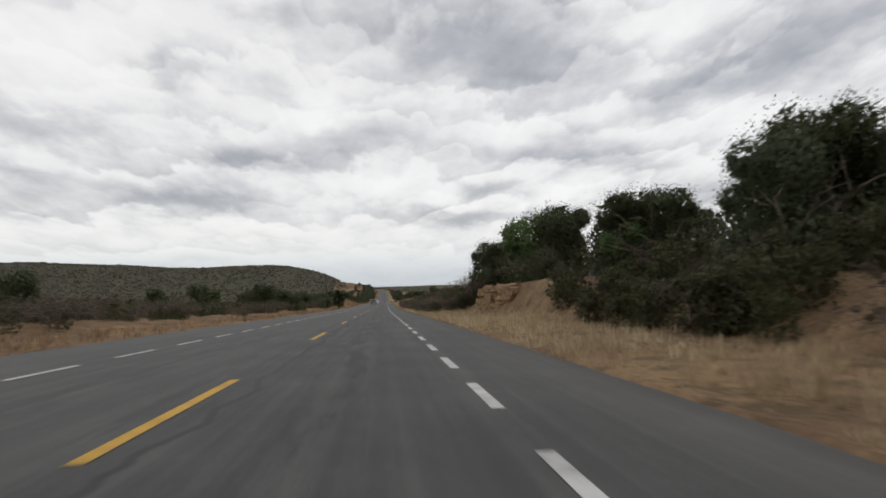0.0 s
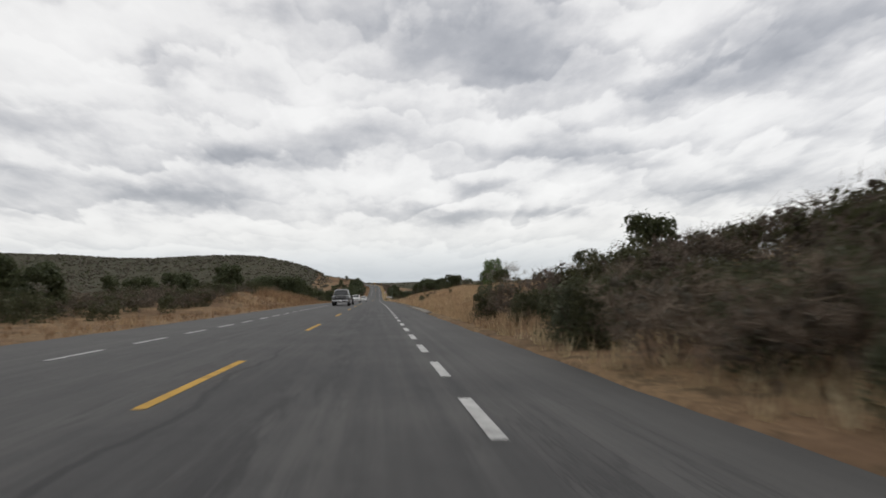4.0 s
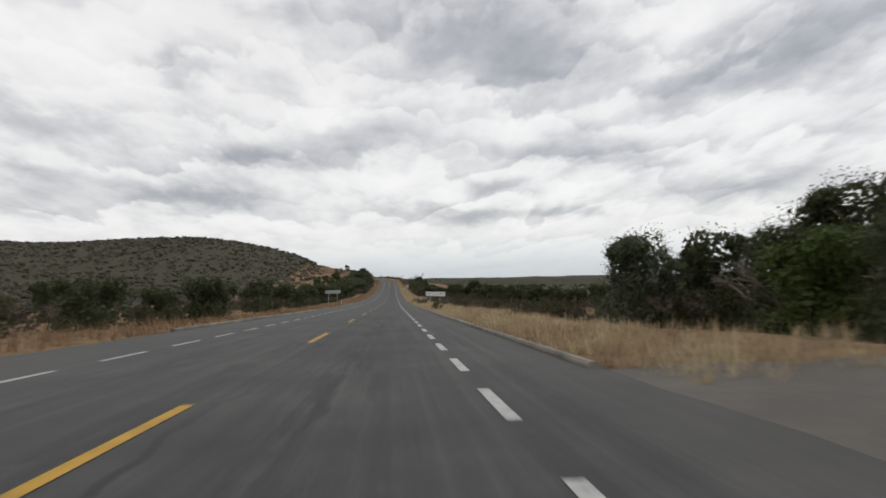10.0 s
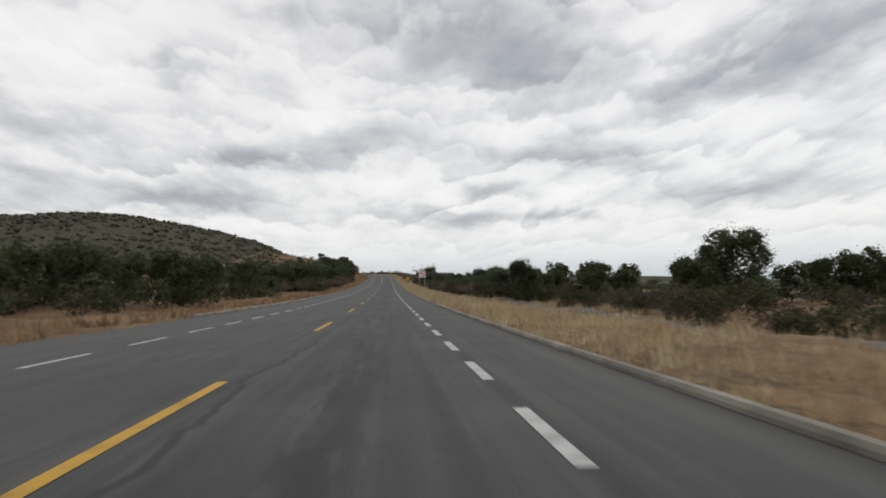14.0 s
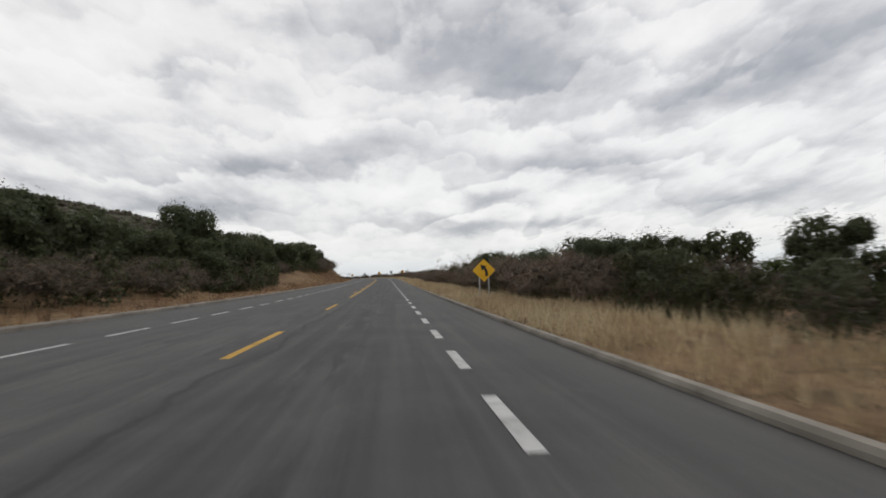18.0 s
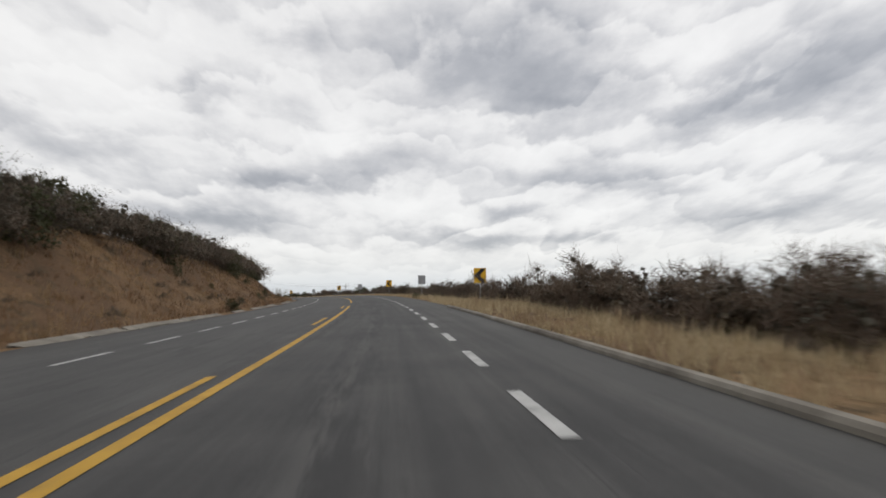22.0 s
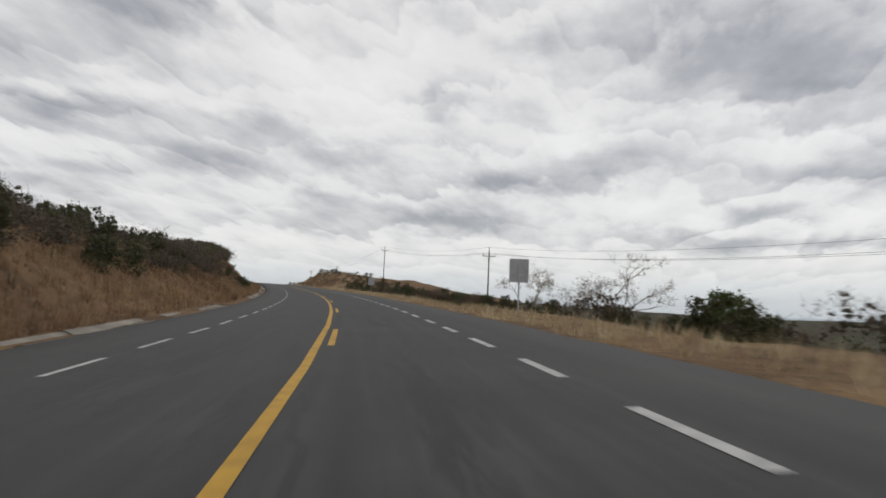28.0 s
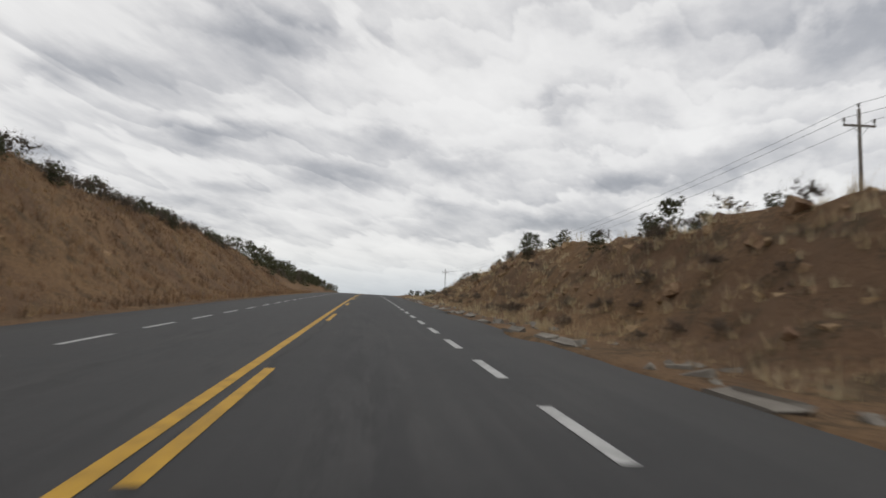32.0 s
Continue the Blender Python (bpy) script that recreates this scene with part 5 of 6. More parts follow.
def no_passing_sign():
    top = tagged(new("no_passing_sign"), "white square no-passing sign with a red ring on two posts", "road sign")
    h0 = 2.50
    for x in (-0.48, 0.48):
        part("post", bm_mesh("post", lambda bm: box(bm, x - 0.045, x + 0.045, 0.02, 0.11, -0.4, h0 + 0.3, 0.008), GALV), top, "galvanised steel post")
    board = part("board", bm_mesh("board", lambda bm: plate(bm, rounded(-0.63, 0.63, h0, h0 + 1.27, 0.05), 0.0, 0.02), SIGN_WHITE), top, "white square board")
    zc = h0 + 0.635

    def ring(bm, ro=0.53, ri=0.44, n=48):
        a = [[bm.verts.new((r * math.cos(2 * math.pi * i / n), -0.004, zc + r * math.sin(2 * math.pi * i / n))) for i in range(n)] for r in (ro, ri)]
        for i in range(n):
            j = (i + 1) % n
            bm.faces.new((a[0][i], a[0][j], a[1][j], a[1][i]))

    def slash(bm):
        d, w = Vector((0.70710678, 0, -0.70710678)), Vector((0.70710678, 0, 0.70710678)) * 0.045
        c = Vector((0, -0.010, zc))
        bm.faces.new([bm.verts.new(c + q) for q in (-d * 0.45 - w, d * 0.45 - w, d * 0.45 + w, -d * 0.45 + w)])

    def carlet(bm, x):
        for b in ((x - 0.17, x + 0.17, zc - 0.03, zc + 0.03), (x - 0.11, x + 0.11, zc + 0.06, zc + 0.075), (x - 0.13, x - 0.11, zc + 0.03, zc + 0.075), (x + 0.11, x + 0.13, zc + 0.03, zc + 0.075), (x - 0.15, x - 0.09, zc - 0.065, zc - 0.032), (x + 0.09, x + 0.15, zc - 0.065, zc - 0.032)):
            bm.faces.new([bm.verts.new((px, -0.006, pz)) for px, pz in ((b[0], b[2]), (b[1], b[2]), (b[1], b[3]), (b[0], b[3]))])
    part("ring", bm_mesh("ring", ring, SIGN_RED), board, "red ring")
    part("slash", bm_mesh("slash", slash, SIGN_RED), board, "red diagonal bar")
    for x in (-0.2, 0.2):
        part("car_symbol", bm_mesh("car_symbol", lambda bm: carlet(bm, x), SIGN_BLACK), board, "black car outline")
    part("border", bm_mesh("border", lambda bm: [box(bm, *b) for b in ((-0.59, 0.59, -0.004, -0.002, h0 + 1.215, h0 + 1.23), (-0.59, 0.59, -0.004, -0.002, h0 + 0.04, h0 + 0.055), (-0.59, -0.575, -0.004, -0.002, h0 + 0.056, h0 + 1.214), (0.575, 0.59, -0.004, -0.002, h0 + 0.056, h0 + 1.214))], SIGN_BLACK), board, "thin dark border line")
    top.matrix_world = standing(658.6, 8.2, 2)
    return top


def curve_sign():
    top = tagged(new("curve_sign"), "yellow diamond warning sign with a black left-bend arrow", "road sign")
    for x in (-0.27, 0.27):
        part("post", bm_mesh("post", lambda bm: box(bm, x - 0.035, x + 0.035, 0.02, 0.09, -0.4, 1.45, 0.006), GALV), top, "galvanised steel post")
    c = 1.62
    board = part("board", bm_mesh("board", lambda bm: plate(bm, [(0.0, c - 0.65), (0.04, c - 0.63), (0.63, c - 0.04), (0.65, c), (0.63, c + 0.04), (0.04, c + 0.63), (0.0, c + 0.65), (-0.04, c + 0.63), (-0.63, c + 0.04), (-0.65, c), (-0.63, c - 0.04), (-0.04, c - 0.63)], 0.0, 0.02), SIGN_YELLOW), top, "yellow diamond board")

    def arrow(bm):
        spine = [(0.15, -0.33), (0.15, -0.12), (0.11, 0.02), (0.02, 0.12)]
        wide = 0.075
        L, R = [], []
        for i, (x, z) in enumerate(spine):
            x0, z0 = spine[max(0, i - 1)]
            x1, z1 = spine[min(len(spine) - 1, i + 1)]
            d = Vector((x1 - x0, 0, z1 - z0)).normalized()
            nrm = Vector((-d.z, 0, d.x)) * wide
            L.append(bm.verts.new((x + nrm.x, -0.004, c + z + nrm.z)))
            R.append(bm.verts.new((x - nrm.x, -0.004, c + z - nrm.z)))
        for i in range(len(spine) - 1):
            bm.faces.new((L[i], R[i], R[i + 1], L[i + 1]))
        bm.faces.new([bm.verts.new((x, -0.004, c + z)) for x, z in ((-0.20, 0.33), (-0.13, -0.02), (0.16, 0.24))])
    part("arrow", bm_mesh("arrow", arrow, SIGN_BLACK), board, "black arrow bending left")
    top.matrix_world = standing(735.3, 7.9, -2)
    return top


def chevron_sign(s, lat, front, turn=0.0):
    if front:
        top = tagged(new("chevron_sign"), "yellow board with a black chevron pointing into the bend", "road sign", group="bend markers")
    else:
        top = tagged(new("chevron_sign"), "grey metal back of a bend marker facing oncoming traffic", "road sign", group="bend markers")
    y0 = 0.03 if front else -0.07
    part("post", bm_mesh("post", lambda bm: box(bm, -0.035, 0.035, y0, y0 + 0.05, -0.4, 2.6, 0.006), GALV), top, "thin grey steel post")
    board = part("board", bm_mesh("board", lambda bm: plate(bm, rounded(-0.48, 0.48, 1.76, 2.92, 0.04), 0.0, 0.02), SIGN_YELLOW if front else SIGN_BACK), top)
    if front:
        def chev(bm):
            m, t = 0.02, 2.34
            top_, bot = [(-0.44, t), (0.10, t + 0.54), (0.46, t + 0.54), (-0.02, t)], [(-0.44, t), (-0.02, t), (0.46, t - 0.54), (0.10, t - 0.54)]
            for q in (top_, bot):
                bm.faces.new([bm.verts.new((x, -0.005, z)) for x, z in q])
        part("chevron", bm_mesh("chevron", chev, SIGN_BLACK), board, "black chevron")
    else:
        part("rail", bm_mesh("rail", lambda bm: box(bm, -0.40, 0.40, -0.02, -0.001, 2.10, 2.14), GALV), board)
        part("rail", bm_mesh("rail", lambda bm: box(bm, -0.40, 0.40, -0.02, -0.001, 2.54, 2.58), GALV), board)
    top.matrix_world = standing(s, lat, turn, 0, 0.45 if s > 1150 else 0.25 if s > 1050 else 0.0)
    return top


def km_post(s, lat):
    top = tagged(new("marker_post"), "white roadside marker with black bars on a thin post", "marker post")
    part("post", bm_mesh("post", lambda bm: box(bm, -0.03, 0.03, 0.012, 0.05, -0.3, 0.95, 0.005), GALV), top)
    b = part("board", bm_mesh("board", lambda bm: plate(bm, rounded(-0.15, 0.15, 0.75, 1.5, 0.02), 0.0, 0.01), SIGN_WHITE), top)
    for z in (0.88, 1.05, 1.22):
        part("bar", bm_mesh("bar", lambda bm: box(bm, -0.08, 0.08, -0.004, -0.001, z, z + 0.10), SIGN_BLACK), b, "black bar in place of a figure")
    top.matrix_world = standing(s, lat)


def guide_post(s, lat):
    top = tagged(new("guide_post"), "short white guide post standing in the verge grass", "guide post", group="guide posts")
    part("shaft", bm_mesh("shaft", lambda bm: rod(bm, (0, 0, -0.2), (0, 0, 0.95), 0.065, 0.06, 12), SIGN_WHITE, True), top)
    part("band", bm_mesh("band", lambda bm: rod(bm, (0, 0, 0.74), (0, 0, 0.82), 0.066, 0.066, 12), SIGN_BLACK, True), top, "dark reflector band")
    top.matrix_world = standing(s, lat)


bridge_sign()
sign_seen_from_behind()
no_passing_sign()
curve_sign()
km_post(706.0, 7.9)
guide_post(505.3, -7.4)
for s_, lat_, front_, turn_ in ((902.4, 9.9, True, -4), (934.1, 9.7, False, -4), (965.0, 9.9, True, -6), (996.7, 9.7, False, -6), (1023.4, 9.7, True, -6), (1058.0, 9.6, False, -6), (1090.0, 9.5, True, -6), (1119.5, 9.0, False, -8), (1185.2, 9.5, False, -10)):
    chevron_sign(s_, lat_, front_, turn_)


# ---- the power line ----
def power_pole(s, lat, tall, turn):
    top = tagged(new("power_pole"), "weathered power pole with a crossarm and three insulators", "power pole", group="power poles beside the bend")
    part("pole", bm_mesh("pole", lambda bm: rod(bm, (0, 0, -0.5), (0, 0, tall), 0.15, 0.10, 10), POLE_WOOD, True), top)
    arm = part("crossarm", bm_mesh("crossarm", lambda bm: box(bm, -1.05, 1.05, -0.07, 0.05, tall - 1.12, tall - 1.0, 0.01), POLE_WOOD), top)
    for x, z in ((-1.0, tall - 1.0), (1.0, tall - 1.0), (0.0, tall)):
        part("insulator", bm_mesh("insulator", lambda bm: (rod(bm, (x, 0, z), (x, 0, z + 0.22), 0.04, 0.03, 8), rod(bm, (x, 0, z + 0.2), (x, 0, z + 0.42), 0.09, 0.06, 8)), INSULATOR, True), arm if x else top)
    for x in (-0.55, 0.55):
        part("brace", bm_mesh("brace", lambda bm: rod(bm, (x, -0.09, tall - 1.1), (0, -0.12, tall - 1.75), 0.022, None, 6), GALV), arm)
    top.matrix_world = standing(s, lat, turn)
    return top


POLES = [(1040.0, 47.0, 11.0), (1114.5, 40.4, 11.0), (1185.4, 28.8, 10.2), (1280.6, 31.8, 10.6), (1372.0, 30.0, 10.0), (1460.0, 27.0, 10.0)]
pole_obs = [power_pole(s, lat, h, -16 if s < 1250 else -4) for s, lat, h in POLES]
bpy.context.view_layer.update()
line = tagged(new("power_line"), "three thin sagging cables strung between the poles", "power line")
for (a, b) in zip(zip(pole_obs, POLES), zip(pole_obs[1:], POLES[1:])):
    for x, dz in ((-1.0, -0.6), (1.0, -0.6), (0.0, 0.4)):
        p0 = a[0].matrix_world @ Vector((x, 0, a[1][2] + dz))
        p1 = b[0].matrix_world @ Vector((x, 0, b[1][2] + dz))
        pts = [p0.lerp(p1, k / 14) - Vector((0, 0, 1.1 * 4 * (k / 14) * (1 - k / 14))) for k in range(15)]
        ring = [(0.014, 0, 0), (0, 0, 0.014), (-0.014, 0, 0), (0, 0, -0.014)]
        v = [tuple(q + Vector(o)) for q in pts for o in ring]
        f = [(4 * i + j, 4 * i + (j + 1) % 4, 4 * i + 4 + (j + 1) % 4, 4 * i + 4 + j) for i in range(14) for j in range(4)]
        part("cable", mesh_from("cable", v, f, [CABLE]), line)


# ---- kerbs, gutters and the side road ----
def strip_pieces(name, label, s0, s1, piece, profile, mat, side, skip=(), gap=0.012, seed=1, jitter=0.0):
    """Cast pieces laid end to end along the pavement edge; profile is (distance beyond the edge, height)."""
    rng = np.random.default_rng(seed)
    top = tagged(new(name), label, "kerb" if "kerb" in name else "gutter", kind="structure")
    edge = KERB_R if side > 0 else -KERB_L
    s = s0
    while s < s1:
        e = min(s + piece, s1)
        if not any(a <= s < b for a, b in skip) and rng.random() > jitter * 2:
            V = []
            up, tip = -abs(rng.normal()) * jitter * 0.15, rng.normal() * jitter * 0.1
            n = len(profile)
            shift = abs(rng.normal()) * jitter * 0.8
            for k, t in enumerate((s + gap, e - gap)):
                for o, h in profile:
                    V.append(road_at(t + rng.normal() * jitter * 0.5, side * (edge + shift + (max(min(o, 0.012), o + rng.normal() * jitter * 0.2) if jitter else o)), h + up + (tip if k else 0) + rng.normal() * jitter * 0.07))
            F = [(i, (i + 1) % n, n + (i + 1) % n, n + i) for i in range(n)] + [tuple(range(n))[::-1], tuple(range(n, 2 * n))]
            part("piece", mesh_of("piece", V, F, mat), top)
        s = e
    return top


KERB = [(-0.32, -0.2), (-0.305, 0.05), (-0.275, 0.095), (-0.17, 0.10), (-0.13, 0.06), (-0.12, -0.2)]
KERB_LOW = [(0.012, -0.2), (0.016, 0.07), (0.05, 0.11), (0.15, 0.115), (0.18, 0.09), (0.19, -0.2)]
GUTTER = [(0.012, -0.25), (0.014, 0.004), (0.30, -0.03), (0.55, 0.05), (0.66, 0.08), (0.70, -0.25)]
GUTTER_THIN = [(0.012, -0.25), (0.014, 0.02), (0.18, 0.01), (0.32, 0.06), (0.40, 0.075), (0.42, -0.25)]
SLAB = [(0.33, -0.25), (0.34, 0.02), (0.8, 0.0), (1.5, 0.05), (1.52, -0.25)]
strip_pieces("kerb_right", "low rounded concrete kerb along the shoulder", 400, 888, 3.0, KERB, CONCRETE, 1, skip=((489, 502), (688, 694), (772, 790)), jitter=0.005)
strip_pieces("kerb_left", "low concrete kerb on the far edge of the road", 415, 806, 3.4, KERB_LOW, CONCRETE, -1, skip=((470, 478), (560, 572), (660, 666)), seed=2)
strip_pieces("gutter_right", "broken pale concrete gutter at the foot of the grass bank", 196, 362, 2.2, GUTTER_THIN, CONCRETE, 1, skip=((252, 258), (320, 325)), seed=3, jitter=0.10)
strip_pieces("drain_gutter", "pale concrete drain slab beside the pavement", 353.5, 358.0, 2.2, SLAB, CONCRETE, 1, seed=7, jitter=0.05)
strip_pieces("gutter_left", "pale concrete gutter at the foot of the cut slope", 846, 1240, 3.2, GUTTER, CONCRETE, -1, skip=((1128, 1150), (1196, 1201), (1214, 1222)), seed=4, jitter=0.14)
strip_pieces("gutter_right_far", "broken pale gutter slabs below the rocky cut", 1242, 1340, 1.5, GUTTER_THIN, CONCRETE, 1, seed=5, jitter=0.26)


def side_road():
    s, o = np.linspace(365, 401, 32), np.concatenate([[-0.3], np.linspace(0.0, 13.5, 14)])
    Sg, Og = np.meshgrid(s, o, indexing="ij")
    mouth = 1 - 0.42 * smooth(Og, 0, 12)
    S2 = 386 + (Sg - 386) * mouth + Og * 0.35
    L = KERB_R + 0.003 + Og
    X, Y, _ = place(S2, L)
    road_z = np.interp(S2, STA, RZ) + KERB_R * np.interp(S2, STA, RB)
    Z = np.where(Og < 3, road_z - 0.012 + np.minimum(Og, 0) * np.interp(S2, STA, RB), 0) + np.where(Og >= 3, np.maximum(height(S2, L, X, Y) + 0.10, road_z - 0.02 - 0.03 * Og), 0)
    Z[0] -= 0.5
    Z[-1] -= 0.5
    Z[:, -1] -= 0.5
    ob = sheet("side_road", X, Y, Z, SIDE_PAVING, (L, S2))
    tagged(ob, "dusty concrete side road joining the shoulder", "road", kind="structure")


SIDE_PAVING = material("dusty_concrete_paving", [(0.055, 0.050, 0.044), (0.095, 0.088, 0.079), (0.15, 0.137, 0.12)], 0.35, 0.9, 0.5, 9.0)
side_road()


def old_track():
    s, o = np.linspace(548, 668, 80), np.linspace(0, 2.3, 6)
    Sg, Og = np.meshgrid(s, o, indexing="ij")
    L = 12.6 + Og + 0.5 * np.sin(Sg / 17.0)
    X, Y, _ = place(Sg, L)
    Z = height(Sg, L, X, Y) + 0.07
    Z[:, 0] -= 0.15
    Z[:, -1] -= 0.15
    tagged(sheet("old_track", X, Y, Z, SIDE_PAVING, (L, Sg)), "narrow grey gravel track behind the grass verge", "track", kind="structure")


old_track()

# ---- rock in the cuttings ----
def rock_mesh(seed, flat=0.6):
    rng = np.random.default_rng(seed)
    bm = bmesh.new()
    bmesh.ops.create_cube(bm, size=1.0)
    bmesh.ops.subdivide_edges(bm, edges=bm.edges[:], cuts=2, use_grid_fill=True)
    for v in bm.verts:
        n = noise.noise_vector(v.co * 1.7 + Vector((seed * 3.1, 0, 0)))
        v.co += n * 0.16
        v.co.z *= flat
    me = bpy.data.meshes.new("rock")
    bm.to_mesh(me)
    bm.free()
    me.materials.append(CUT_ROCK)
    return me


SHADE_ROCK = rock_mesh(9, 0.5)
ROCKS = [rock_mesh(i, 0.45 + 0.08 * (i % 4)) for i in range(8)]


def outcrop(name, label, s0, s1, o0, o1, count, lo, hi, seed, side=1, layers=None, long=1.15, deep=0.16):
    rng = np.random.default_rng(seed)
    top = tagged(new(name), label, "rock")
    for i in range(count):
        s, o = rng.uniform(s0, s1), rng.uniform(o0, o1)
        lat = side * ((KERB_R if side > 0 else -KERB_L) + o)
        x, y, z = ground_at(s, lat)
        if layers:
            z = float(np.interp(s, STA, RZ)) + layers[i % len(layers)] + rng.normal() * 0.05
        k, tip = rng.uniform(lo, hi), 6 if layers else 22
        z -= 0.0 if layers else k * deep
        ob = part("rock", ROCKS[int(rng.integers(0, 8))], top)
        head = math.degrees(float(np.interp(s, STA, psi)))
        ob.matrix_basis = pose(x, y, z, rng.normal() * tip, rng.normal() * tip, head + rng.normal() * (35 if layers else 60)) @ Matrix.Diagonal((k * 0.8, k * long, k * (1.15 if layers else 1.25), 1))
    return top


outcrop("rock_face", "ochre layered rock face exposed in the roadside cut", 44, 57.5, 6.0, 6.9, 120, 0.4, 0.95, 21, layers=(0.6, 0.95, 1.3, 1.65, 1.95), long=1.05)
outcrop("rock_rubble", "loose ochre stones at the foot of the cut", 42, 66, 4.8, 6.0, 22, 0.15, 0.4, 22)
outcrop("cut_rock_face", "broken ochre rock showing through the grassy cut", 1250, 1330, 3.2, 8.2, 230, 0.18, 0.6, 23, deep=0.38)
pale_a = outcrop("gutter_rubble", "pale stones and broken slabs fallen beside the pavement", 1236, 1335, 0.4, 2.2, 70, 0.12, 0.42, 24)
pale_b = outcrop("gutter_stones", "broken pale stones along the old gutter", 200, 345, 0.3, 1.3, 80, 0.12, 0.36, 25)
# near-black lumps added to paint deep shade into the pavement edge's washed-out hole
SHADE_ROCK.materials.clear()
SHADE_ROCK.materials.append(material("hole_shade_black", [(0.008, 0.008, 0.008), (0.018, 0.018, 0.018), (0.03, 0.03, 0.03)], 3.0, 0.9, 0.8, 20.0))
outer = outcrop("edge_hole_shade", "black lumps put in for the deep shade of a washed-out pavement edge", 321.2, 324.4, -0.7, 0.0, 16, 0.35, 0.6, 27)
for lump_ in outer.children:
    lump_.data = SHADE_ROCK
PALE_ROCK = rock_mesh(12, 0.5)
PALE_ROCK.materials.clear()
PALE_ROCK.materials.append(CONCRETE)
for heap in (pale_a, pale_b):
    for lump_ in heap.children:
        lump_.data = PALE_ROCK
outcrop("slope_rock", "brown rock edges showing in the grassy cut slope", 1190, 1300, 5.0, 12.0, 40, 0.25, 0.55, 26, side=-1, deep=0.32)


# ---- palms and single plants ----
def fan_palm(m, tall, spread, fronds, seed, label, skirt=True):
    rng = np.random.default_rng(seed)
    top = tagged(new("fan_palm"), label, "palm tree")
    part("trunk", mesh_from("trunk", *tubes([(np.array([0, 0, -0.2]), np.array([0.03, 0, tall * 0.35]), 0.22, 0.2), (np.array([0.03, 0, tall * 0.35]), np.array([0, 0.02, tall * 0.68]), 0.2, 0.17)], 8), [BARK], shade=True), top)
    V, F, n = [], [], 0
    for i in range(fronds):
        a, up = rng.uniform(0, 6.28), rng.uniform(-0.9 if spread < 1 else -0.85, 1.3)
        d = np.array([math.cos(a) * math.cos(up), math.sin(a) * math.cos(up), math.sin(up)])
        base = np.array([0, 0, tall * rng.uniform(0.30 if spread < 1 else 0.40, 0.70)])
        stalk = base + d * spread * 0.42
        side = np.cross(d, [0, 0, 1.0])
        side /= np.linalg.norm(side) + 1e-9
        nrm = np.cross(side, d)
        V += [base - side * 0.02, base + side * 0.02, stalk + side * 0.015, stalk - side * 0.015]
        F.append((n, n + 1, n + 2, n + 3))
        n += 4
        for k in range(15):
            t = (k / 14 - 0.5) * 2.5
            q = d * math.cos(t) + side * math.sin(t)
            ln = spread * 0.58 * (1 - 0.25 * abs(t) / 1.25) * rng.uniform(0.85, 1.1)
            w = np.cross(q, nrm) * (0.065 if spread > 1 else 0.035)
            tip = stalk + q * ln - np.array([0, 0, 0.18 * ln])
            mid = stalk + q * ln * 0.5
            V += [stalk, mid + w, tip, mid - w]
            F.append((n, n + 1, n + 2, n + 3))
            n += 4
    part("crown", mesh_from("crown", V, F, [FROND]), top)
    top.matrix_world = m


fan_palm(standing(142.8, -8.1), 4.1, 2.15, 84, 31, "shaggy dark fan palm at the edge of the road")
for i_, (s_, lat_, h_) in enumerate(((1249.6, -31.0, 2.6), (1268.8, -25.7, 3.0), (1262.0, -36.0, 2.4), (1282.0, -24.0, 2.2), (1296.0, -23.0, 2.0), (1242.0, -27.5, 2.2))):
    fan_palm(standing(s_, lat_), h_, 0.75, 22, 40 + i_, "small shaggy yucca on the crest of the cut", skirt=True)
fan_palm(standing(1178.0, 16.0), 2.3, 0.6, 20, 47, "small shaggy yucca among the roadside scrub")
fan_palm(standing(1140.0, 19.0), 2.2, 0.6, 20, 48, "small shaggy yucca among the roadside scrub")

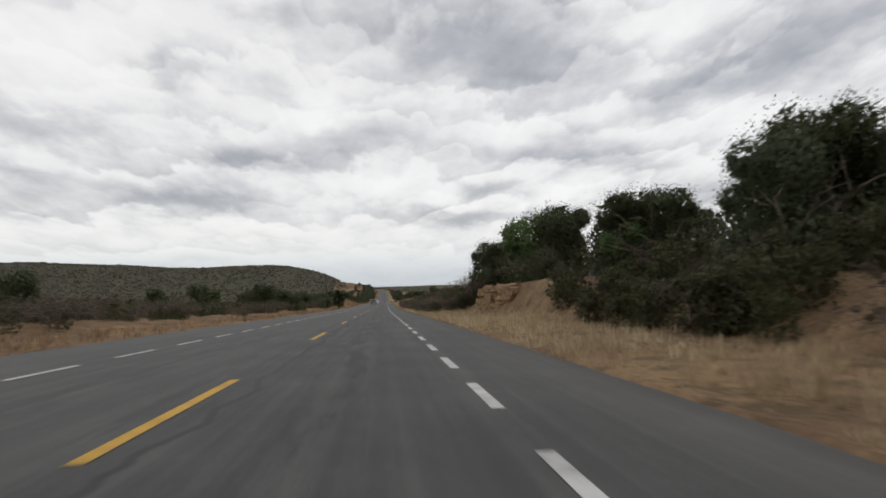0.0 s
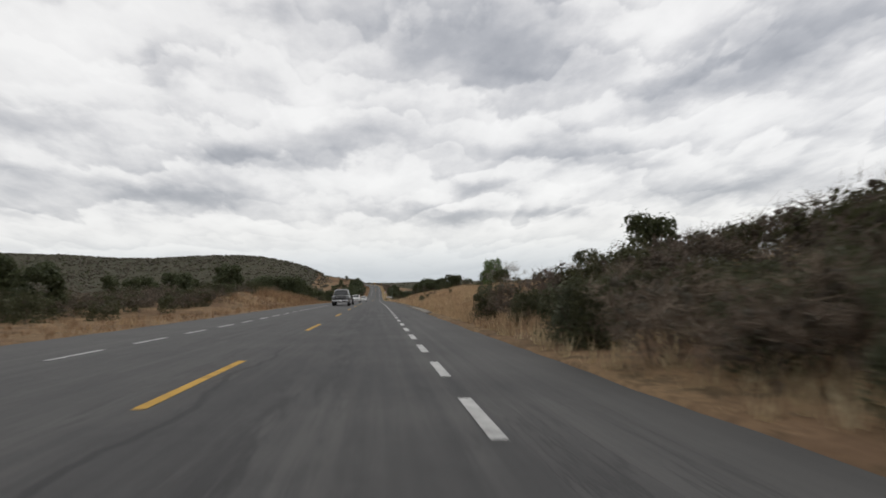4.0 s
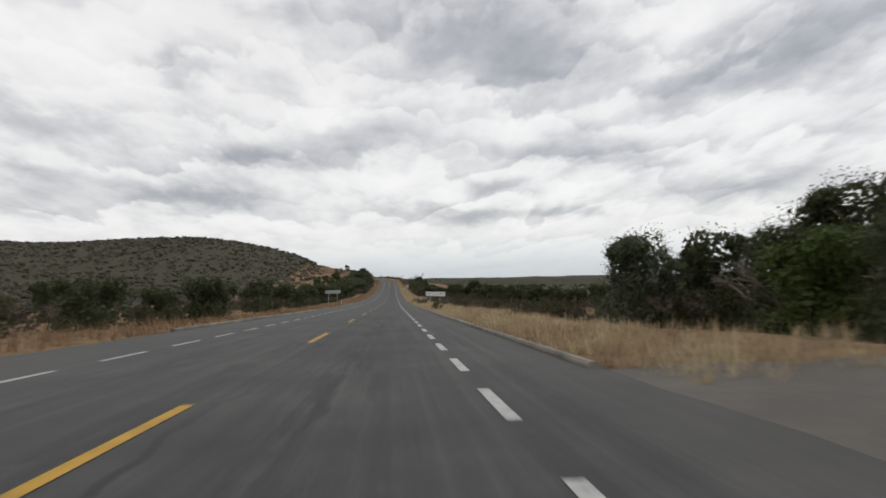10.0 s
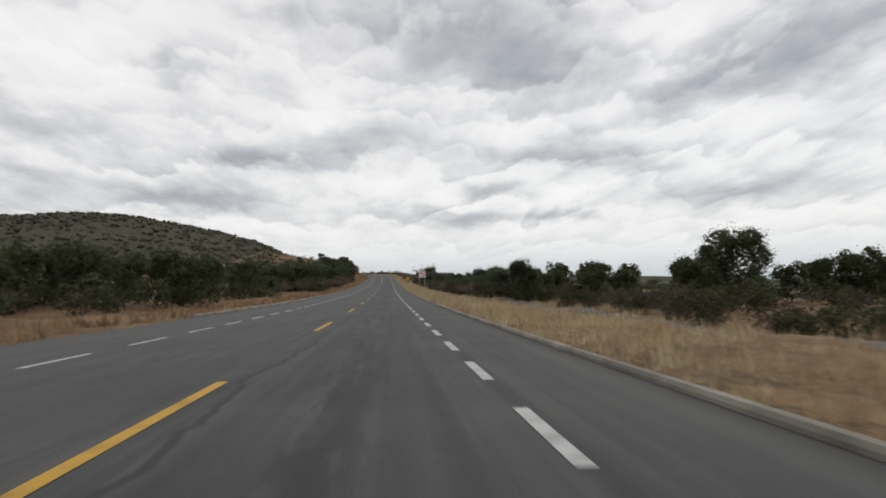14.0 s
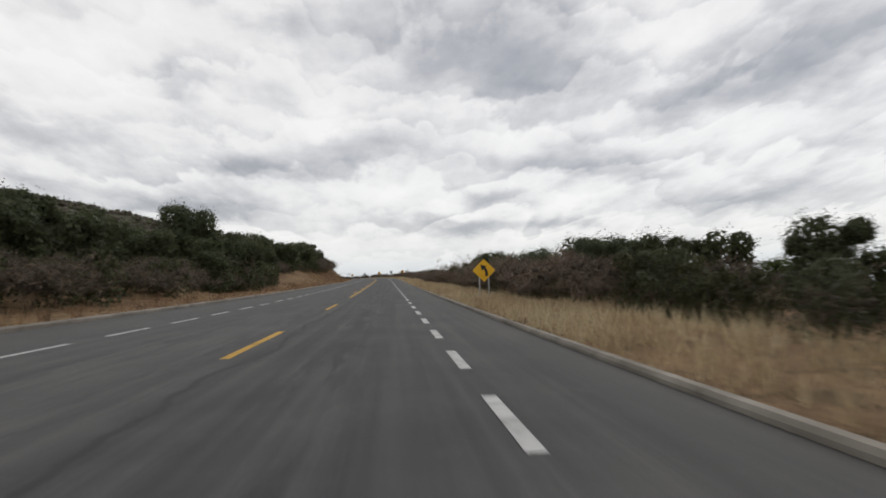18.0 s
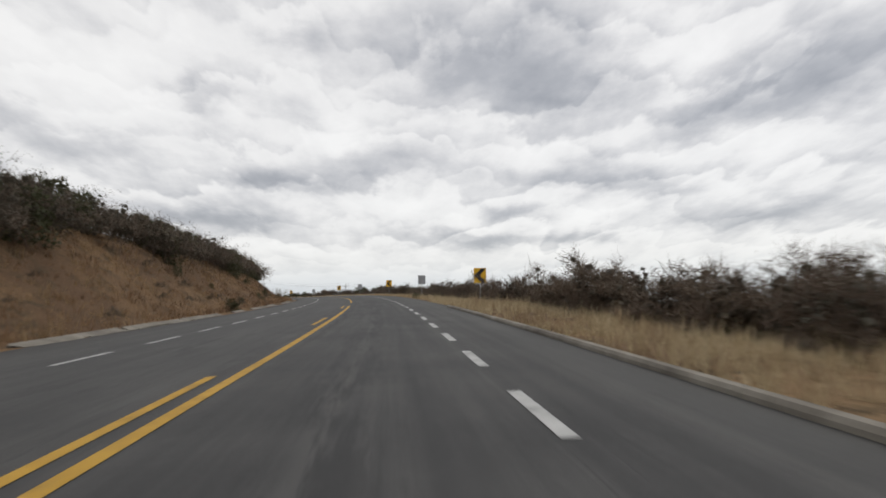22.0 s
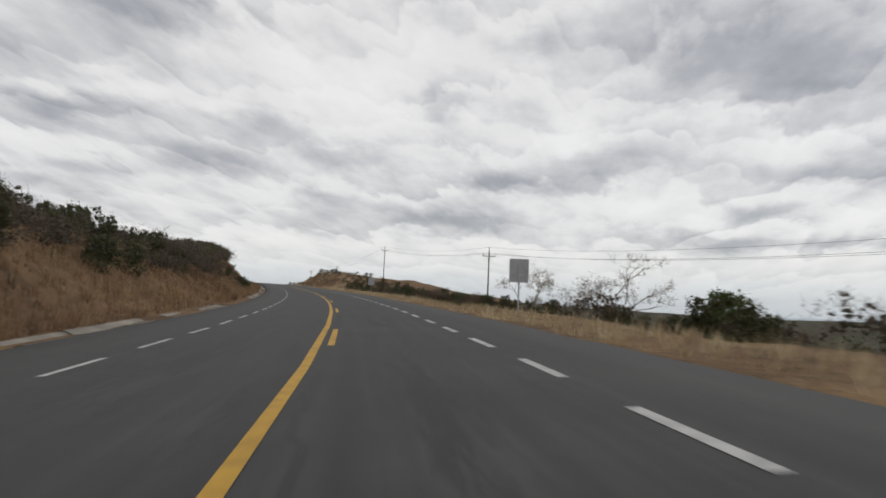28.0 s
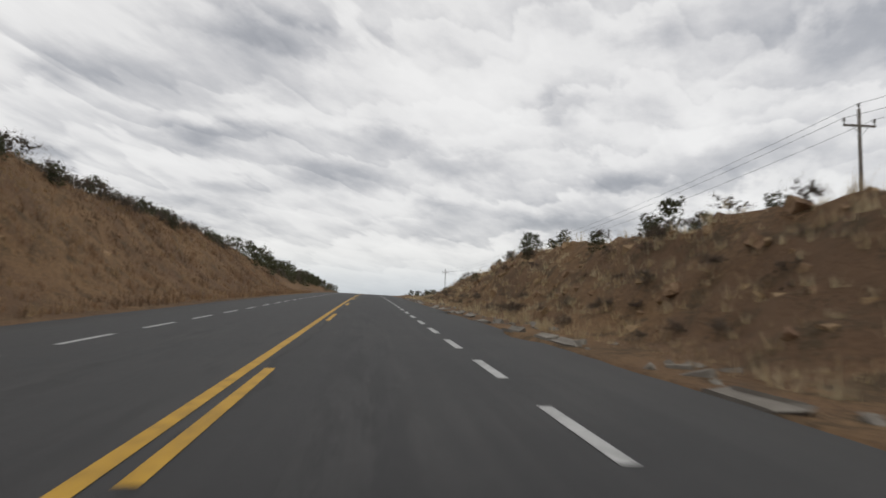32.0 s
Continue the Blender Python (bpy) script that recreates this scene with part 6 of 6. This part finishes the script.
for kind_, var_, s_, lat_, turn_, size_, high_ in (
        ("light", 0, 57.0, 16.5, 20, 1.75, 1.0), ("light", 1, 52.0, 15.5, 70, 2.6, 1.0), ("tree", 1, 49.5, 17.5, 80, 1.25, 1.0), ("bare", 0, 73.2, 13.2, 10, 1.05, 1.0), ("tree", 2, 20.0, 18.0, 0, 1.25, 1.0), ("light", 1, 30.0, 15.0, 40, 1.3, 1.0),
        ("tree", 3, 8.0, 20.0, 100, 1.2, 1.0), ("bare", 1, 143.5, 19.5, 60, 0.75, 1.0), ("bare", 2, 150.0, 21.5, 160, 0.8, 1.0), ("bare", 0, 139.0, 20.5, 90, 0.7, 1.0), ("light", 1, 276.5, 24.5, 0, 1.6, 1.15), ("light", 0, 266.0, 24.0, 70, 1.9, 1.15), ("bare", 1, 262.0, 25.0, 20, 1.0, 1.0), ("bare", 2, 258.5, 24.0, 80, 1.05, 1.0), ("light", 0, 318.0, 24.0, 120, 1.4, 1.0), ("bare", 3, 285.0, 26.0, 30, 0.75, 1.0),
        ("tree", 0, 406.0, 29.7, 0, 1.6, 1.0), ("tree", 3, 412.0, 20.0, 90, 1.15, 1.0), ("light", 1, 409.0, 16.0, 10, 1.7, 0.9), ("bare", 2, 417.0, 21.0, 50, 1.25, 1.0), ("tree", 1, 593.8, 29.5, 0, 1.3, 0.95),
        ("bare", 2, 938.0, -18.5, 0, 0.75, 1.0), ("bare", 0, 943.0, -20.0, 120, 0.7, 1.0), ("bare", 1, 845.5, 20.7, 0, 1.85, 1.0), ("tree", 2, 806.0, 18.8, 0, 1.15, 1.0), ("tree", 3, 801.0, 20.0, 130, 1.2, 1.0), ("tree", 0, 768.0, -19.0, 0, 1.5, 1.0), ("tree", 1, 719.5, 17.0, 50, 0.72, 1.0),
        ("bare", 0, 1125.1, 16.7, 0, 1.0, 0.9), ("light", 0, 1115.7, 17.6, 0, 1.15, 1.0), ("bare", 3, 1159.0, 24.5, 40, 1.4, 1.0), ("bare", 2, 1154.0, 26.5, 140, 1.1, 0.9), ("bush", 0, 1292.0, 13.8, 0, 0.9, 0.8),
        ("tree", 0, 147.0, -11.5, 0, 0.62, 0.9), ("bush", 2, 141.0, -12.0, 50, 1.0, 1.0), ("bush", 1, 498.0, 7.0, 0, 0.55, 0.7), ("bush", 2, 502.0, 8.0, 60, 0.6, 0.7), ("bush", 3, 521.5, 6.2, 30, 0.34, 0.7), ("bush", 0, 450.5, 6.6, 0, 0.55, 0.7), ("bush", 2, 249.0, 9.2, 0, 0.5, 0.6), ("bush", 1, 830.5, 6.2, 0, 0.35, 0.6), ("bush", 3, 916.0, 6.4, 20, 0.4, 0.6), ("bush", 1, 897.0, -7.4, 0, 0.5, 0.7)):
    plant(kind_, var_, upright(s_, lat_, turn_, size_, high=high_))


# ---- the cars on the other lane ----
def car_paint(name, colour, rough=0.3):
    m = bpy.data.materials.new(name)
    m.use_nodes = True
    w = Net(m.node_tree)
    vec = w.node("ShaderNodeTexCoord").outputs["Object"]
    dust = w.step(w.noise(vec, 3.0, 5, 0.6), 0.45, 0.8)
    b = w.node("ShaderNodeBsdfPrincipled")
    w.link(w.mix(w.math("MULTIPLY", dust, 0.25), colour, (0.30, 0.26, 0.21)), b.inputs["Base Color"])
    w.link(w.math("MULTIPLY_ADD", dust, 0.3, rough), b.inputs["Roughness"])
    b.inputs["Coat Weight"].default_value = 0.4
    out = w.node("ShaderNodeOutputMaterial")
    w.link(b.outputs[0], out.inputs[0])
    return m


def clear_glass(name, colour):
    m = bpy.data.materials.new(name)
    m.use_nodes = True
    w = Net(m.node_tree)
    b = w.node("ShaderNodeBsdfPrincipled")
    b.inputs["Base Color"].default_value = (*colour, 1)
    b.inputs["Roughness"].default_value = 0.06
    b.inputs["Specular IOR Level"].default_value = 0.6
    out = w.node("ShaderNodeOutputMaterial")
    w.link(b.outputs[0], out.inputs[0])
    return m


CAR_WHITE = car_paint("white_car_paint", (0.74, 0.74, 0.73))
CAR_DARK = car_paint("dark_green_grey_car_paint", (0.022, 0.026, 0.026))
TINT = clear_glass("tinted_window_glass", (0.015, 0.018, 0.02))
LAMP = clear_glass("headlamp_glass", (0.22, 0.23, 0.24))
TAIL = clear_glass("tail_lamp_red", (0.30, 0.02, 0.02))
RUBBER = material("tyre_rubber", [(0.012, 0.012, 0.012), (0.022, 0.022, 0.022)], 5.0, 0.85, 0.3, 30.0)
RIM = material("alloy_rim", [(0.30, 0.30, 0.31), (0.42, 0.42, 0.43)], 5.0, 0.4, 0.05, 30.0, metal=0.8)
TRIM = material("black_plastic_trim", [(0.015, 0.015, 0.016), (0.03, 0.03, 0.03)], 5.0, 0.6, 0.1, 40.0)
CHROME = material("dull_chrome", [(0.45, 0.45, 0.46), (0.58, 0.58, 0.59)], 5.0, 0.25, 0.02, 30.0, metal=1.0)


def loft(name, rows, mats, index=None, close=True):
    """Skin over cross-sections: rows of equal lists of points, from one end to the other."""
    n = len(rows[0])
    V = [p for r in rows for p in r]
    F, I = [], []
    for i in range(len(rows) - 1):
        for j in range(n - 1):
            F.append((i * n + j, (i + 1) * n + j, (i + 1) * n + j + 1, i * n + j + 1))
            I.append(index(i, j) if index else 0)
    if close:
        F.append(tuple(range(n)))
        F.append(tuple(range((len(rows) - 1) * n, len(rows) * n))[::-1])
        I += [0, 0]
    me = bpy.data.meshes.new(name)
    me.from_pydata(V, [], F)
    for m in mats:
        me.materials.append(m)
    me.polygons.foreach_set("material_index", I)
    me.polygons.foreach_set("use_smooth", np.ones(len(F), bool))
    me.update()
    bm = bmesh.new()
    bm.from_mesh(me)
    bmesh.ops.recalc_face_normals(bm, faces=bm.faces[:])
    bm.to_mesh(me)
    bm.free()
    return me


def vehicle(name, label, category, spec, paint):
    """A car facing the way the camera comes from (its nose at -y)."""
    top = tagged(new(name), label, category, group="oncoming traffic")
    hw, sill = spec["half"], spec["sill"]
    rows = []
    for y, belt, k in spec["body"]:
        w = hw * k
        rows.append([(-w * 0.90, y, sill), (-w * 0.985, y, sill + 0.16), (-w, y, sill + (belt - sill) * 0.55), (-w * 0.965, y, belt - 0.05), (-w * 0.87, y, belt), (0, y, belt + 0.03 * spec.get("crown", 1)), (w * 0.87, y, belt), (w * 0.965, y, belt - 0.05), (w, y, sill + (belt - sill) * 0.55), (w * 0.985, y, sill + 0.16), (w * 0.90, y, sill)])
    body = part("body", loft("body", rows, [paint]), top)
    rows = []
    for y, z0, z1, k in spec["cabin"]:
        w = hw * k
        rows.append([(-w * 0.95, y, z0 - 0.04), (-w * 0.84, y, z0 + (z1 - z0) * 0.90), (-w * 0.70, y, z1), (0, y, z1 + 0.03), (w * 0.70, y, z1), (w * 0.84, y, z0 + (z1 - z0) * 0.90), (w * 0.95, y, z0 - 0.04)])
    part("cabin", loft("cabin", rows, [paint]), top)
    cab = spec["cabin"]
    # glass set just proud of the cabin skin
    (y0, b0, t0, k0), (y1, b1, t1, k1) = cab[0], cab[1]
    def pane(pts, nm, lab):
        me = bpy.data.meshes.new(nm)
        me.from_pydata(pts, [], [tuple(range(len(pts)))])
        me.materials.append(TINT)
        part(nm, me, top, lab)
    def lerp(a, b, t):
        return a + (b - a) * t
    w0, w1 = hw * k0, hw * k1
    pane([(-w0 * 0.84, lerp(y0, y1, 0.06) - 0.012, lerp(t0, t1, 0.06) + 0.035), (w0 * 0.84, lerp(y0, y1, 0.06) - 0.012, lerp(t0, t1, 0.06) + 0.035), (w1 * 0.70, lerp(y0, y1, 0.94) - 0.012, lerp(t0, t1, 0.94) + 0.045), (-w1 * 0.70, lerp(y0, y1, 0.94) - 0.012, lerp(t0, t1, 0.94) + 0.045)], "windscreen", "dark reflecting windscreen")
    for sx in (-1, 1):
        for ya, yb, za, zb, ta, tb in spec["windows"]:
            def wx(z, yy):
                kk = np.interp(yy, [c[0] for c in cab], [c[3] for c in cab])
                zz0 = np.interp(yy, [c[0] for c in cab], [c[1] for c in cab])
                zz1 = np.interp(yy, [c[0] for c in cab], [c[2] for c in cab])
                f = np.clip((z - zz0 + 0.04) / max(0.05, 0.9 * (zz1 - zz0) + 0.04), 0, 1)
                return sx * (hw * kk * (0.95 - 0.11 * f) + 0.012)
            pane([(wx(za, ya), ya, za), (wx(zb, yb), yb, zb), (wx(tb, yb - 0.02), yb - 0.02, tb), (wx(ta, ya + 0.05), ya + 0.05, ta)], "side_window", "dark side window")
    r = spec["wheel"]
    for sx in (-1, 1):
        for y in spec["axles"]:
            x = sx * (hw - 0.10)
            wheel = new("wheel")
            wheel.parent = top
            wheel.location = (x, y, r)
            part("tyre", bm_mesh("tyre", lambda bm: (rod(bm, (-0.11, 0, 0), (0.11, 0, 0), r, r, 28), bmesh.ops.bevel(bm, geom=[e for e in bm.edges if e.calc_length() < r * 0.4], offset=0.03, segments=2, affect="EDGES")), RUBBER), wheel)
            def spokes(bm):
                rod(bm, (sx * 0.09, 0, 0), (sx * 0.122, 0, 0), r * 0.64, r * 0.60, 24)
                for k in range(5):
                    a = 2 * math.pi * k / 5
                    rod(bm, (sx * 0.125, 0, 0), (sx * 0.128, math.cos(a) * r * 0.55, math.sin(a) * r * 0.55), 0.035, 0.03, 6)
            part("rim", bm_mesh("rim", spokes, RIM), wheel)
            part("wheel_arch", bm_mesh("wheel_arch", lambda bm: rod(bm, (sx * (hw - 0.24), y, r + 0.03), (sx * (hw + 0.004), y, r + 0.03), r + 0.06, r + 0.06, 24), TRIM), body)
    ny = spec["nose"]
    part("grille", bm_mesh("grille", lambda bm: box(bm, *spec["grille"], 0.02), TRIM), top, "dark grille")
    part("grille_bar", bm_mesh("grille_bar", lambda bm: box(bm, spec["grille"][0] + 0.05, spec["grille"][1] - 0.05, spec["grille"][2] - 0.02, spec["grille"][2] + 0.01, (spec["grille"][4] + spec["grille"][5]) / 2 - 0.02, (spec["grille"][4] + spec["grille"][5]) / 2 + 0.02, 0.006), CHROME), top)
    part("bumper", bm_mesh("bumper", lambda bm: box(bm, -hw * 0.93, hw * 0.93, ny - 0.05, ny + 0.22, sill + 0.02, sill + 0.24, 0.05), spec.get("bumper", paint)), top)
    part("lower_intake", bm_mesh("lower_intake", lambda bm: box(bm, -hw * 0.62, hw * 0.62, ny - 0.065, ny - 0.03, sill - 0.01, sill + 0.10, 0.01), TRIM), top, "black lower intake")
    part("bonnet_edge", bm_mesh("bonnet_edge", lambda bm: box(bm, -hw * 0.80, hw * 0.80, ny - 0.006, ny + 0.03, spec["lamp"][3] + 0.012, spec["lamp"][3] + 0.03, 0.003), TRIM), top, "dark gap under the bonnet")
    for sx in (-1, 1):
        part("fog_lamp", bm_mesh("fog_lamp", lambda bm: box(bm, sx * hw * 0.74 - 0.09, sx * hw * 0.74 + 0.09, ny - 0.066, ny - 0.03, sill + 0.05, sill + 0.13, 0.012), LAMP), top, "small fog lamp")
        part("sill_strip", bm_mesh("sill_strip", lambda bm: box(bm, sx * hw * 0.95 - 0.03, sx * hw * 0.95 + 0.03, spec["axles"][0] + r, spec["axles"][1] - r, sill - 0.06, sill + 0.07, 0.01), spec.get("sill_mat", paint)), top)
    part("number_plate", bm_mesh("number_plate", lambda bm: box(bm, -0.17, 0.17, ny - 0.075, ny - 0.055, sill + 0.10, sill + 0.22, 0.004), SIGN_WHITE), top, "plain pale number plate")
    for sx in (-1, 1):
        a, b, z0, z1 = spec["lamp"]
        part("headlight", bm_mesh("headlight", lambda bm: box(bm, min(sx * a, sx * b), max(sx * a, sx * b), ny - 0.02, ny + 0.20, z0, z1, 0.03), LAMP), top, "clear headlamp")
        part("tail_light", bm_mesh("tail_light", lambda bm: box(bm, min(sx * (hw * 0.87 - 0.2), sx * hw * 0.87), max(sx * (hw * 0.87 - 0.2), sx * hw * 0.87), spec["tail"] - 0.09, spec["tail"] + 0.012, spec["tail_z"], spec["tail_z"] + 0.15, 0.03), TAIL), top, "red tail lamp")
        my, mz = spec["mirror"]
        part("mirror", bm_mesh("mirror", lambda bm: box(bm, min(sx * hw * 0.98, sx * (hw + 0.17)), max(sx * hw * 0.98, sx * (hw + 0.17)), my - 0.05, my + 0.06, mz, mz + 0.15, 0.03), spec.get("mirror_mat", TRIM)), top)
        for hy in spec["handles"]:
            part("door_handle", bm_mesh("door_handle", lambda bm: box(bm, min(sx * (hw - 0.02), sx * (hw + 0.015)), max(sx * (hw - 0.02), sx * (hw + 0.015)), hy - 0.09, hy + 0.09, spec["belt"] - 0.14, spec["belt"] - 0.11, 0.006), paint), top)
    return top


def on_lane(ob, s, lat):
    x, y, z = road_at(s, lat)
    ob.matrix_world = pose(x, y, z, math.degrees(math.atan(float(np.interp(s, KNOTS, GRADE)) / 100)), 0, math.degrees(float(np.interp(s, STA, psi))))


SEDAN = dict(half=0.86, sill=0.24, belt=0.92, body=[(-2.10, 0.62, 0.78), (-2.02, 0.70, 0.90), (-1.75, 0.78, 0.97), (-1.0, 0.90, 1.0), (0.2, 0.94, 1.0), (1.35, 0.98, 0.99), (1.95, 1.02, 0.95), (2.12, 0.96, 0.86)],
             cabin=[(-1.05, 0.90, 0.94, 0.92), (-0.25, 0.93, 1.40, 0.96), (0.35, 0.94, 1.47, 0.96), (1.0, 0.96, 1.42, 0.95), (1.75, 1.0, 1.06, 0.90)],
             windows=[(-0.72, 0.29, 0.965, 0.985, 1.10, 1.395), (0.325, 1.10, 0.985, 1.005, 1.40, 1.345), (1.12, 1.52, 1.01, 1.05, 1.325, 1.13)], wheel=0.32, axles=(-1.32, 1.25), nose=-2.12, tail=2.12, tail_z=0.76,
             grille=(-0.45, 0.45, -2.14, -2.05, 0.38, 0.58), lamp=(0.48, 0.80, 0.60, 0.74), mirror=(-0.55, 0.95), handles=(0.08, 0.95))
SUV = dict(half=0.92, sill=0.28, belt=1.05, body=[(-2.15, 0.74, 0.82), (-2.05, 0.86, 0.92), (-1.8, 0.96, 0.98), (-1.1, 1.05, 1.0), (0.2, 1.08, 1.0), (1.5, 1.10, 0.99), (2.1, 1.12, 0.95), (2.2, 1.0, 0.92)],
           cabin=[(-1.15, 1.04, 1.08, 0.93), (-0.45, 1.07, 1.58, 0.96), (0.2, 1.08, 1.68, 0.96), (1.5, 1.10, 1.64, 0.95), (2.15, 1.12, 1.22, 0.90)],
           windows=[(-0.70, 0.18, 1.10, 1.11, 1.30, 1.56), (0.26, 1.05, 1.11, 1.12, 1.57, 1.55), (1.12, 1.75, 1.13, 1.14, 1.53, 1.42)], wheel=0.35, axles=(-1.35, 1.28), nose=-2.17, tail=2.18, tail_z=0.92,
           grille=(-0.42, 0.42, -2.19, -2.08, 0.68, 0.84), lamp=(0.46, 0.84, 0.70, 0.88), mirror=(-0.62, 1.10), mirror_mat=CAR_WHITE, sill_mat=TRIM, handles=(0.0, 0.9))
PICKUP = dict(half=0.98, sill=0.42, belt=1.16, crown=0.8, body=[(-2.75, 0.92, 0.93), (-2.68, 1.05, 0.97), (-2.3, 1.13, 1.0), (-1.3, 1.18, 1.0), (0.6, 1.20, 1.0), (0.75, 1.20, 1.0), (2.7, 1.20, 1.0), (2.78, 1.15, 0.98)],
              cabin=[(-1.35, 1.17, 1.20, 0.94), (-0.70, 1.18, 1.76, 0.96), (-0.2, 1.18, 1.88, 0.96), (0.65, 1.19, 1.86, 0.95), (0.95, 1.19, 1.24, 0.94)],
              windows=[(-0.92, -0.10, 1.22, 1.22, 1.42, 1.74), (-0.02, 0.62, 1.22, 1.22, 1.76, 1.74)], wheel=0.39, axles=(-1.75, 1.75), nose=-2.78, tail=2.78, tail_z=0.85,
              grille=(-0.62, 0.62, -2.81, -2.68, 0.82, 1.10), lamp=(0.64, 0.95, 0.86, 1.08), mirror=(-0.85, 1.18), bumper=CHROME, handles=(-0.05, 0.55))
on_lane(vehicle("sedan", "white compact sedan with dark windows on the oncoming lane", "car", SEDAN, CAR_WHITE), 279.9, -1.75)
on_lane(vehicle("suv", "white compact SUV with a chrome-barred grille on the oncoming lane", "car", SUV, CAR_WHITE), 346.5, -1.65)
on_lane(vehicle("pickup_truck", "dark pickup truck with a wide chrome bumper, towing a low trailer", "truck", PICKUP, CAR_DARK), 228.0, -1.75)


def trailer():
    top = tagged(new("trailer"), "low flatbed trailer with slatted sides behind the pickup", "trailer")
    part("deck", bm_mesh("deck", lambda bm: box(bm, -1.0, 1.0, 0.0, 3.6, 0.55, 0.68, 0.01), POLE_WOOD), top)
    for sx in (-1, 1):
        for z in (0.85, 1.05):
            part("rail", bm_mesh("rail", lambda bm: box(bm, min(sx * 0.98, sx * 1.02), max(sx * 0.98, sx * 1.02), 0.0, 3.6, z, z + 0.08, 0.006), TRIM), top)
        for y in (0.03, 1.8, 3.57):
            part("stake", bm_mesh("stake", lambda bm: box(bm, min(sx * 0.94, sx * 0.98), max(sx * 0.94, sx * 0.98), y - 0.03, y + 0.03, 0.66, 1.14, 0.004), TRIM), top)
        for y in (1.6, 2.4):
            wheel = part("wheel", bm_mesh("wheel", lambda bm: rod(bm, (sx * 0.98, y, 0.34), (sx * 1.18, y, 0.34), 0.34, 0.34, 24), RUBBER), top)
            part("rim", bm_mesh("rim", lambda bm: rod(bm, (sx * 1.181, y, 0.34), (sx * 1.195, y, 0.34), 0.2, 0.18, 16), RIM), wheel)
        part("mudguard", bm_mesh("mudguard", lambda bm: box(bm, min(sx * 0.98, sx * 1.22), max(sx * 0.98, sx * 1.22), 1.15, 2.85, 0.70, 0.74, 0.01), TRIM), top)
    part("drawbar", bm_mesh("drawbar", lambda bm: rod(bm, (0, -1.0, 0.5), (0, 0.1, 0.58), 0.05, None, 8), TRIM), top)
    return top


on_lane(trailer(), 232.1, -1.75)
